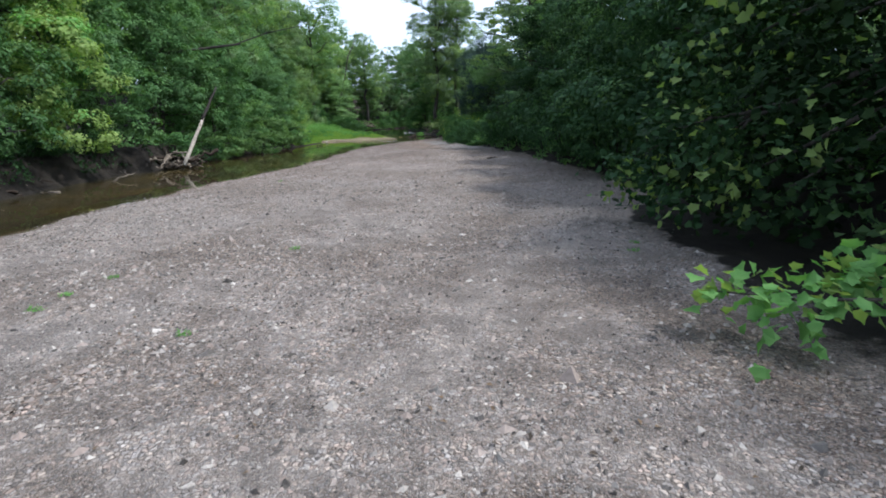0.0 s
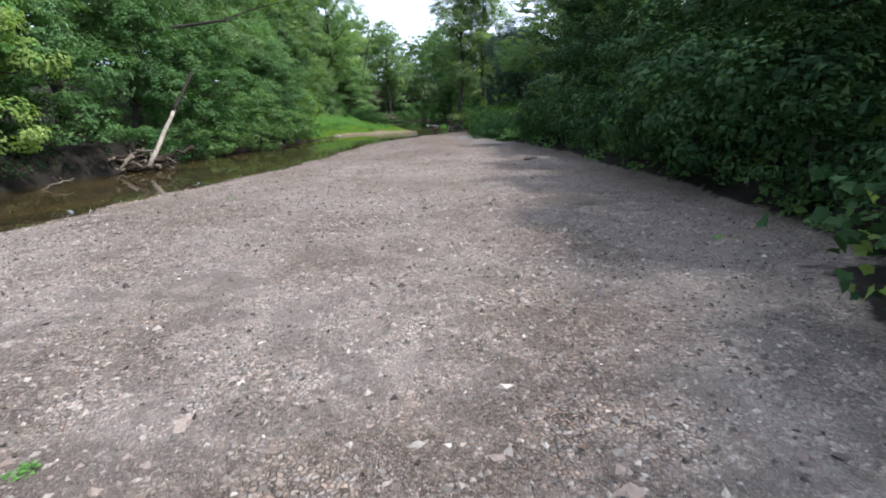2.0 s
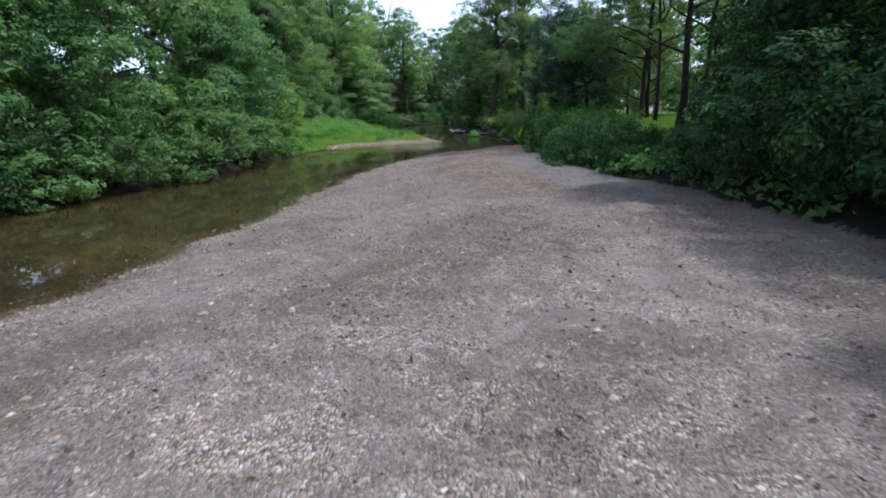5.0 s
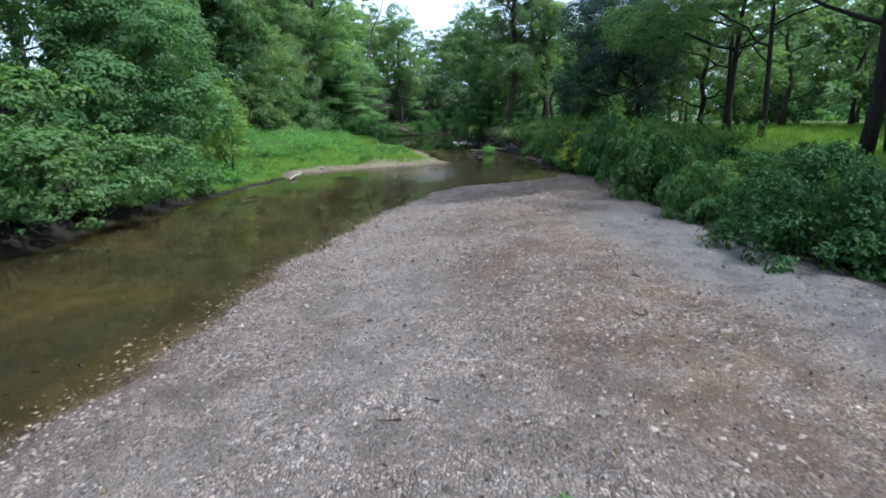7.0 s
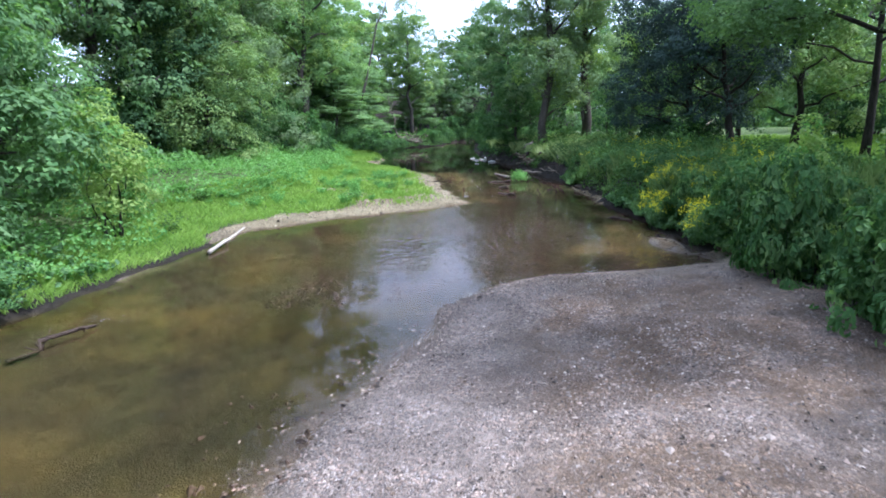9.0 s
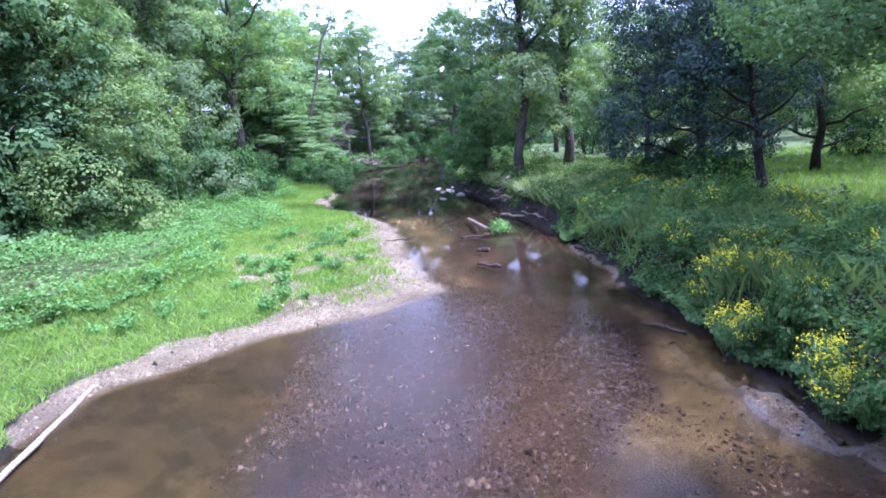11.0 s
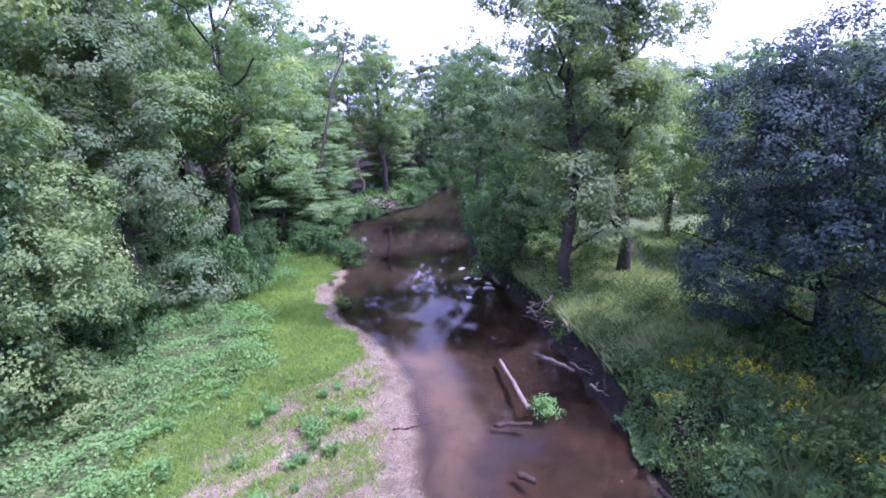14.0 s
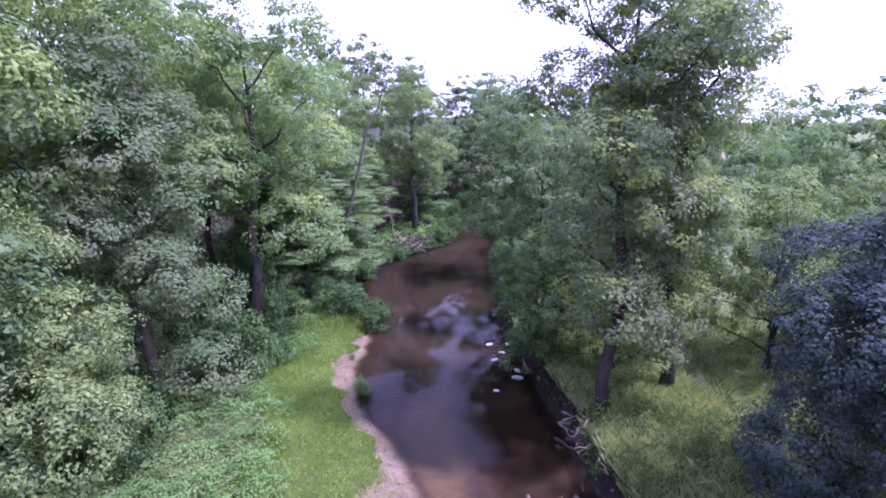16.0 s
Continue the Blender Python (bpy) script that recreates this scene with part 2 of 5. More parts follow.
    l.new(geo.outputs["Position"], sp.inputs[0])
    wet = n.new("ShaderNodeMapRange")
    wet.inputs["From Min"].default_value, wet.inputs["From Max"].default_value = 0.045, -0.06
    l.new(sp.outputs["Z"], wet.inputs["Value"])
    bedn = noise_tex(n, l, co, 0.5, 5, 0.6)
    bed = ramp(n, [(0.3, (0.0174, 0.0136, 0.00744)), (0.5, (0.0372, 0.0279, 0.0136)), (0.7, (0.0806, 0.0546, 0.0279))])
    l.new(bedn.outputs["Fac"], bed.inputs["Fac"])
    reach_ = n.new("ShaderNodeMapRange")
    reach_.inputs["From Min"].default_value, reach_.inputs["From Max"].default_value = 46.0, 55.0
    l.new(sp.outputs["Y"], reach_.inputs["Value"])
    far_ = n.new("ShaderNodeMapRange")
    far_.inputs["From Min"].default_value, far_.inputs["From Max"].default_value = 62.0, 82.0
    l.new(sp.outputs["Y"], far_.inputs["Value"])
    hue = mix_rgb(n, l, reach_.outputs[0], (0.66, 0.72, 0.15), mix_rgb(n, l, far_.outputs[0], (0.42, 0.26, 0.17), (0.16, 0.09, 0.085)))
    sandb = ramp(n, [(0.3, (0.07, 0.049, 0.017)), (0.7, (0.122, 0.085, 0.03))])
    l.new(bedn.outputs["Fac"], sandb.inputs["Fac"])
    stain = mix_rgb(n, l, 1.0, bed.outputs[0], hue, "MULTIPLY")
    bedc = mix_rgb(n, l, 0.95, c, mix_rgb(n, l, sep.outputs[2], stain, sandb.outputs[0]))
    bedc = mix_rgb(n, l, at.outputs["Alpha"], bedc, mix_rgb(n, l, 1.0, grav, (0.17, 0.12, 0.095), "MULTIPLY"))
    c = mix_rgb(n, l, wet.outputs[0], c, bedc)
    l.new(c, b.inputs["Base Color"])
    bp = bump(n, l, dist, 1.0, 0.014, b)
    b2 = n.new("ShaderNodeBump")
    b2.inputs["Strength"].default_value, b2.inputs["Distance"].default_value = 0.5, 0.08
    l.new(s1.outputs["Fac"], b2.inputs["Height"])
    l.new(b2.outputs[0], bp.inputs["Normal"])
    return m


def stone_material(name="river stone", shade=(1.2, 1.15, 1.08), deep=(0.84, 0.81, 0.77)):
    m, n, l, b = material(name, 0.8)
    geo = n.new("ShaderNodeNewGeometry")
    info = n.new("ShaderNodeObjectInfo")
    s = n.new("ShaderNodeMath")
    s.operation = "ADD"
    l.new(geo.outputs["Random Per Island"], s.inputs[0])
    l.new(info.outputs["Random"], s.inputs[1])
    f = n.new("ShaderNodeMath")
    f.operation = "FRACT"
    l.new(s.outputs[0], f.inputs[0])
    tone = ramp(n, [(0.0, (0.045, 0.041, 0.039)), (0.16, (0.1, 0.092, 0.088)), (0.4, (0.17, 0.158, 0.152)), (0.58, (0.23, 0.188, 0.17)), (0.85, (0.25, 0.232, 0.22)), (0.96, (0.31, 0.29, 0.272)), (1.0, (0.42, 0.395, 0.37))])
    l.new(f.outputs[0], tone.inputs["Fac"])
    tc = n.new("ShaderNodeTexCoord")
    gr = noise_tex(n, l, tc.outputs["Object"], 40, 4)
    gr2 = ramp(n, [(0.3, deep), (0.7, shade)])
    l.new(gr.outputs["Fac"], gr2.inputs["Fac"])
    l.new(mix_rgb(n, l, 1.0, tone.outputs[0], gr2.outputs[0], "MULTIPLY"), b.inputs["Base Color"])
    return m


def water_material():
    m, n, l, b = material("creek water", 0.02)
    b.inputs["Transmission Weight"].default_value = 1.0
    b.inputs["IOR"].default_value = 1.155
    b.inputs["Specular IOR Level"].default_value = 0.5
    b.inputs["Base Color"].default_value = (0.84, 0.75, 0.6, 1)
    tc = n.new("ShaderNodeTexCoord")
    a = noise_tex(n, l, tc.outputs["Object"], 1.1, 3)
    c = noise_tex(n, l, tc.outputs["Object"], 4.2, 2)
    at = n.new("ShaderNodeVertexColor")
    at.layer_name = "riffle"
    mul = n.new("ShaderNodeMath")
    mul.operation = "MULTIPLY"
    l.new(c.outputs["Fac"], mul.inputs[0])
    l.new(at.outputs["Color"], mul.inputs[1])
    add = n.new("ShaderNodeMath")
    add.operation = "MULTIPLY_ADD"
    l.new(a.outputs["Fac"], add.inputs[0])
    add.inputs[1].default_value = 0.2
    l.new(mul.outputs[0], add.inputs[2])
    bump(n, l, add.outputs[0], 0.16, 0.05, b)
    return m


GROUND, STONE, WATER = ground_material(), stone_material(), water_material()
STONE_HEAD = stone_material("brownish bar stone", (1.12, 1.01, 0.92), (0.74, 0.66, 0.6))
STONE_TAN = stone_material("tan spit stone", (1.08, 1.02, 0.76), (0.7, 0.64, 0.47))
STONE_BED = stone_material("algae-brown stone", (0.33, 0.25, 0.19), (0.12, 0.09, 0.07))

# ---------------------------------------------------------------- mesh helpers


def np_mesh(name, verts, faces, mat, smooth=False):
    """A mesh from arrays: verts (n, 3), faces (m, k)."""
    me = bpy.data.meshes.new(name)
    verts, faces = np.asarray(verts, np.float32), np.asarray(faces, np.int32)
    me.vertices.add(len(verts))
    me.vertices.foreach_set("co", verts.ravel())
    me.loops.add(faces.size)
    me.loops.foreach_set("vertex_index", faces.ravel())
    me.polygons.add(len(faces))
    me.polygons.foreach_set("loop_start", np.arange(0, faces.size, faces.shape[1], dtype=np.int32))
    me.polygons.foreach_set("use_smooth", np.full(len(faces), smooth))
    me.update(calc_edges=True)
    me.materials.append(mat)
    return me


def part(name, me, parent, label=""):
    ob = new(name, me)
    ob.parent = parent
    return tagged(ob, label)


def unit(v):
    return v / np.maximum(np.linalg.norm(v, axis=-1, keepdims=True), 1e-9)


def tube(points, radii, mat, name="limb", sides=7, knots=0.0, seed=0):
    """A tapered, slightly knotty round stick along points."""
    rng = np.random.default_rng(seed)
    p, r = np.asarray(points, float), np.asarray(radii, float)
    d = unit(np.gradient(p, axis=0))
    ref = np.where(np.abs(d[:, 2:3]) > 0.9, [[1.0, 0, 0]], [[0, 0, 1.0]])
    u = unit(np.cross(d, ref))
    v = np.cross(d, u)
    a = np.linspace(0, 2 * np.pi, sides, endpoint=False)
    ring = np.cos(a)[None, :, None] * u[:, None] + np.sin(a)[None, :, None] * v[:, None]
    wob = 1 + knots * rng.normal(size=(len(p), sides, 1))
    verts = (p[:, None] + ring * r[:, None, None] * wob).reshape(-1, 3)
    i, j = np.meshgrid(np.arange(len(p) - 1), np.arange(sides), indexing="ij")
    k = (j + 1) % sides
    faces = np.stack([i * sides + j, i * sides + k, (i + 1) * sides + k, (i + 1) * sides + j], -1).reshape(-1, 4)
    n = len(verts)
    verts = np.vstack([verts, p[:1], p[-1:]])
    j = np.arange(sides)
    k = (j + 1) % sides
    last = (len(p) - 1) * sides
    me = bpy.data.meshes.new(name)
    polys = [tuple(f) for f in faces.tolist()] + [(int(b_), int(a_), n) for a_, b_ in zip(j, k)] + [(last + int(a_), last + int(b_), n + 1) for a_, b_ in zip(j, k)]
    me.from_pydata(verts.tolist(), [], polys)
    me.polygons.foreach_set("use_smooth", [True] * len(me.polygons))
    me.materials.append(mat)
    return me


def bent(a, b, n=6, sag=0.0, wander=0.05, seed=0):
    """A wandering line from a to b."""
    rng = np.random.default_rng(seed)
    a, b = np.asarray(a, float), np.asarray(b, float)
    s = np.linspace(0, 1, n)[:, None]
    far = np.linalg.norm(b - a)
    p = a + (b - a) * s
    w = rng.normal(size=(n, 3)) * wander * far
    w[0] = 0
    p += w * np.sin(np.pi * np.clip(s, 0, 0.8))
    p[:, 2] -= sag * far * (np.sin(np.pi * s[:, 0]))
    return p


LOBED = [(0.0, 0.0), (0.2, 0.06), (0.46, 0.03), (0.42, 0.25), (0.6, 0.48), (0.38, 0.62), (0.2, 0.74), (0.0, 1.0), (-0.2, 0.74), (-0.38, 0.62), (-0.6, 0.48), (-0.42, 0.25), (-0.46, 0.03), (-0.2, 0.06)]


def leaves(name, centres, normals, size, mat, seed, droop=0.3, kind="oval", slim=0.55):
    """Leaves at centres (n, 3), facing normals; each one a small folded blade with a pointed tip."""
    rng = np.random.default_rng(seed)
    n = len(centres)
    nor = unit(normals)
    rnd = rng.normal(size=(n, 3))
    rnd[:, 2] -= droop
    axis = unit(rnd - nor * (rnd * nor).sum(1, keepdims=True))
    side = np.cross(axis, nor)
    s = (size * rng.uniform(0.65, 1.35, n))[:, None]
    if kind == "oval":
        base, tip = centres - axis * s * 0.5, centres + axis * s * 0.5 - nor * s * 0.12
        w = slim * 0.5
        le, ri = centres + side * s * w + nor * s * 0.1, centres - side * s * w + nor * s * 0.1
        verts = np.stack([base, le, tip, ri], 1).reshape(-1, 3)
        faces = np.arange(4 * n).reshape(-1, 4)
    elif kind == "tri":
        base, tip = centres - axis * s * 0.45, centres + axis * s * 0.55 - nor * s * 0.1
        verts = np.stack([base + side * s * 0.36, tip, base - side * s * 0.36], 1).reshape(-1, 3)
        faces = np.arange(3 * n).reshape(-1, 3)
    else:
        shape = np.array(LOBED)
        k = len(shape)
        verts = (centres[:, None] + side[:, None] * (shape[:, :1] * s[:, None]) + axis[:, None] * ((shape[:, 1:] - 0.4) * s[:, None])
                 + nor[:, None] * (np.abs(shape[:, :1]) * 0.25 - shape[:, 1:] ** 2 * 0.15) * s[:, None]).reshape(-1, 3)
        faces = np.arange(k * n).reshape(-1, k)
    return np_mesh(name, verts, faces, mat)


def crown_points(lobes, count, rng, spray=0.45, per=14, shell=0.72, flat=0.55, up=0.7, low=-0.75, dome=False):
    """Leaf places and facings over lobes (x, y, z, rx, ry, rz), in clumps round many twig ends. dome: each clump is a leafy cap, open below."""
    lobes = np.asarray(lobes, float)
    area = (lobes[:, 3] * lobes[:, 4] * lobes[:, 5]) ** (2 / 3)
    m = max(1, count // per)
    which = rng.choice(len(lobes), m, p=area / area.sum())
    u = unit(rng.normal(size=(m, 3)))
    u[:, 2] = np.where(u[:, 2] < low, -u[:, 2], u[:, 2])
    rad = shell + (1.08 - shell) * rng.random((m, 1)) ** 0.6
    c = lobes[which, :3] + u * lobes[which, 3:] * rad
    # keep clumps that lie well inside another lobe few
    deep = np.zeros(m)
    for b in lobes:
        q = np.linalg.norm((c - b[:3]) / b[3:], axis=1)
        deep += q < 0.68
    keep = (deep == 0) | (rng.random(m) < 0.25)
    c, u = c[keep], u[keep]
    k = len(c)
    if dome:
        d = unit(rng.normal(size=(k, per, 3)) + u[:, None] * 0.5 + [0, 0, 0.35])
        r = spray * 1.5 * (0.6 + 0.8 * rng.random((k, 1, 1))) * (0.35 + 0.75 * rng.random((k, per, 1)) ** 0.5)
        off = d * r
        off[..., 2] *= flat
        nor = d * 0.75 + u[:, None] * 0.4 + rng.normal(size=(k, per, 3)) * 0.17
    else:
        off = rng.normal(size=(k, per, 3)) * spray * (0.6 + 0.8 * rng.random((k, 1, 1)))
        off[..., 2] *= flat
        nor = u[:, None] * 0.6 + rng.normal(size=(k, per, 3)) * 0.45
    nor[..., 2] += up
    return (c[:, None] + off).reshape(-1, 3), nor.reshape(-1, 3)


def make_tree(name, label, height, base, radius, count, leaf, mats, trunk=0.25, limbs=7, seed=1, lean=(0, 0), lobe=0.42, spray=0.45, shape="round", bark=None, kind="tri", flat=0.7, per=56, stems=1, category="tree"):
    """A tree at the origin: trunk, limbs, crown. mats: leaf material(s); the second takes a share of the sprays."""
    rng = np.random.default_rng(seed)
    bark = bark or BARK
    root = new(name)
    tagged(root, label, category)
    top = np.array([lean[0] * height, lean[1] * height, height * 0.93])
    lobes = []
    for st in range(stems):
        foot = np.array([0.0, 0, -0.35]) if stems == 1 else np.array([math.cos(st * 2.4) * trunk, math.sin(st * 2.4) * trunk, -0.35])
        end = top if stems == 1 else np.array([math.cos(st * 2.4) * radius * 0.45, math.sin(st * 2.4) * radius * 0.45, height * (0.9 - 0.06 * st)])
        line = bent(foot, end, 9, 0, 0.014, seed + st)
        s = np.linspace(0, 1, 9)
        rad = trunk * (1 - 0.93 * s) * (1.0 if stems == 1 else 0.6)
        rad[0] *= 1.35
        stem_ = part("trunk", tube(line, rad, bark, "trunk", 9, 0.05, seed + st), root)
        for i in range(limbs):
            f = (i + 0.5) / limbs
            z = base + (height * 0.9 - base) * f
            at_ = (z + 0.35) / (end[2] + 0.35)
            start = np.array([np.interp(min(at_ * 0.86, 0.97), s, line[:, c]) for c in range(3)])
            ang = i * 2.4 + rng.uniform(-0.4, 0.4) + st * 1.1
            if shape == "round":
                prof = math.sqrt(max(0.12, 1 - ((f - 0.42) / 0.66) ** 2))
            elif shape == "cone":
                prof = 1.0 - 0.72 * f
            elif shape == "drape":
                prof = 0.75 + 0.25 * math.sin(f * 5)
            else:
                prof = 0.55 + 0.45 * f
            reach = radius * prof * rng.uniform(0.62, 0.85)
            tip = np.array([start[0] + math.cos(ang) * reach, start[1] + math.sin(ang) * reach, z + reach * (0.25 if shape != "drape" else -0.05)])
            part("limb", tube(bent(start, tip, 6, 0.0, 0.05, seed + i + 31 * st), np.interp(np.linspace(0, 1, 6), [0, 1], [trunk * (0.42 - 0.2 * f), 0.02]), bark, "limb", 6, 0.04, i), stem_)
            lr = radius * lobe * rng.uniform(0.75, 1.2)
            lobes.append((*tip, lr, lr, lr * (0.75 if flat > 0.4 else 0.4)))
            if f > 0.2 and shape != "cone":
                mid = start * 0.5 + tip * 0.5
                lobes.append((mid[0], mid[1], mid[2] + lr * 0.5, lr * 0.8, lr * 0.8, lr * 0.7))
        lr = radius * lobe
        lobes.append((end[0], end[1], end[2] + 0.02 * height, lr * 0.9, lr * 0.9, lr))
    pts, nor = crown_points(lobes, count, rng, spray * (0.78 if per > 50 else 1), per, flat=flat, up=0.5, dome=True)
    ok = pts[:, 2] > max(0.05, base * 0.45 - 0.6)
    pts, nor = pts[ok], nor[ok]
    mats = mats if isinstance(mats, (list, tuple)) else [mats]
    share = (np.arange(len(pts)) // per % 5 == 0) if len(mats) > 1 else np.zeros(len(pts), bool)
    part("crown", leaves("crown", pts[~share], nor[~share], leaf, mats[0], seed + 5, kind=kind), root)
    if share.any():
        part("crown_highlight", leaves("crown", pts[share], nor[share], leaf, mats[1], seed + 6, kind=kind), root, "leaf clusters in a second green")["kind"] = "stuff"
    return root


def make_bush(name, label, height, radius, count, leaf, mats, seed=1, kind="oval", category="bush", spray=0.22, n_lobes=7, droop=0.3, dome=False):
    """A bush at the origin: stems and a leafy mound."""
    rng = np.random.default_rng(seed)
    root = tagged(new(name), label, category)
    lobes = []
    for i in range(n_lobes):
        a, r = i * 2.4, radius * 0.62 * math.sqrt((i + 0.3) / n_lobes)
        z = height * (0.62 - 0.35 * (r / radius) ** 2) * rng.uniform(0.8, 1.1)
        lr = radius * rng.uniform(0.36, 0.5)
        lobes.append((math.cos(a) * r, math.sin(a) * r, z, lr, lr, height * 0.38))
        if i < 5:
            part("stem", tube(bent((math.cos(a) * 0.1, math.sin(a) * 0.1, -0.2), (math.cos(a) * r, math.sin(a) * r, z), 5, 0, 0.05, seed + i), [0.035, 0.03, 0.025, 0.018, 0.01], BARK_DARK, "stem", 5), root)
    pts, nor = crown_points(lobes, count, rng, spray, 48 if dome else 10, 0.75, 0.7, 0.4 if dome else 0.6, -1.0, dome)
    ok = pts[:, 2] > 0.03
    pts, nor = pts[ok], nor[ok]
    mats = mats if isinstance(mats, (list, tuple)) else [mats]
    share = (np.arange(len(pts)) // (48 if dome else 10) % 6 == 0) if len(mats) > 1 else np.zeros(len(pts), bool)
    part("foliage", leaves("foliage", pts[~share], nor[~share], leaf, mats[0], seed + 5, droop, kind), root)
    if share.any():
        part("young_foliage", leaves("foliage", pts[share], nor[share], leaf, mats[1], seed + 6, droop, kind), root, "clusters of another green")["kind"] = "stuff"
    return root


# ---------------------------------------------------------------- plan of the creek

# water's left and right edge, by y
WL_Y = [-40, 5, 14, 17, 20, 23, 26, 30, 34, 37, 40, 44, 47, 51.5, 52.3, 53, 53.9, 54.4, 55, 55.9, 56.9, 57.4, 59, 60.8, 62.2, 64.2, 66, 69, 70, 72, 73.5, 75, 77.5, 80.5, 85, 91, 93, 98.8, 103.5, 104.5, 106.6, 116, 121, 125, 130, 400]
WL_X = [-10.2, -10.6, -11.0, -11.5, -11.9, -11.6, -11.8, -11.9, -11.5, -11.0, -11.3, -11.3, -11.1, -11.1, -10.4, -9.7, -9.1, -8.2, -7.2, -6.4, -5.4, -5.35, -6.1, -6.7, -7.0, -7.5, -7.8, -9.2, -9.8, -11.7, -12.5, -13.2, -13.8, -14.0, -16.0, -18.6, -18.0, -17.1, -14.6, -13.9, -13.1, -12.8, -9.0, 2.0, 24, 60]
WR_Y = [-40, 5, 10, 13.4, 17, 19, 23, 28, 34, 39.3, 41.4, 43, 44.7, 46.3, 47.4, 47.8, 48.1, 48.4, 49, 50, 51, 52.6, 55.4, 57, 59.5, 61.5, 65.4, 70.8, 76.6, 81.7, 85.5, 93, 107, 114, 118, 121, 126, 400]
WR_X = [-7.2, -7.2, -7.1, -7.15, -6.9, -6.7, -6.1, -5.75, -5.9, -5.8, -5.45, -5.2, -4.9, -4.35, -3.3, -2.1, -0.9, 0.2, 0.5, 0.45, 0.5, 0.0, -0.25, -0.7, -1.0, -1.25, -1.8, -3.1, -4.6, -6.4, -7.0, -7.9, -9.0, -8.9, -3.0, 10.0, 40, 80]
# the gravel bar's right edge, at the foot of the bank
GR_Y = [-40, 0, 8, 12, 17.4, 19.7, 21.5, 25.6, 30, 34, 36.4, 38.4, 42.5, 46.5, 48.6, 400]
GR_X = [5.6, 5.6, 5.6, 5.4, 5.1, 4.65, 4.3, 3.9, 2.9, 1.6, 1.0, 0.65, 0.5, 0.4, 0.45, 0.45]
# how far the gravel of the left-hand spit reaches back from the water
SPIT_Y = [47, 50, 52.5, 55, 57, 60, 64, 66.5, 70, 78, 82, 84]
SPIT_W = [0.0, 0.3, 0.9, 1.6, 5.6, 5.8, 4.6, 2.2, 1.1, 1.0, 0.3, 0.0]


def wobble(x, y, f, k):
    return np.sin(x * f + k) * np.cos(y * f * 0.83 - k * 1.7) + 0.5 * np.sin(x * f * 2.3 - y * f * 1.9 + k)


def smooth(a, b, v):
    t = np.clip((v - a) / (b - a), 0, 1)
    return t * t * (3 - 2 * t)


def water_edges(y):
    y = np.asarray(y, float)
    return np.interp(y, WL_Y, WL_X) + 0.08 * np.sin(y * 1.7) + 0.06 * np.sin(y * 4.1), np.interp(y, WR_Y, WR_X) + 0.1 * np.sin(y * 1.3 + 1) + 0.06 * np.sin(y * 3.7)


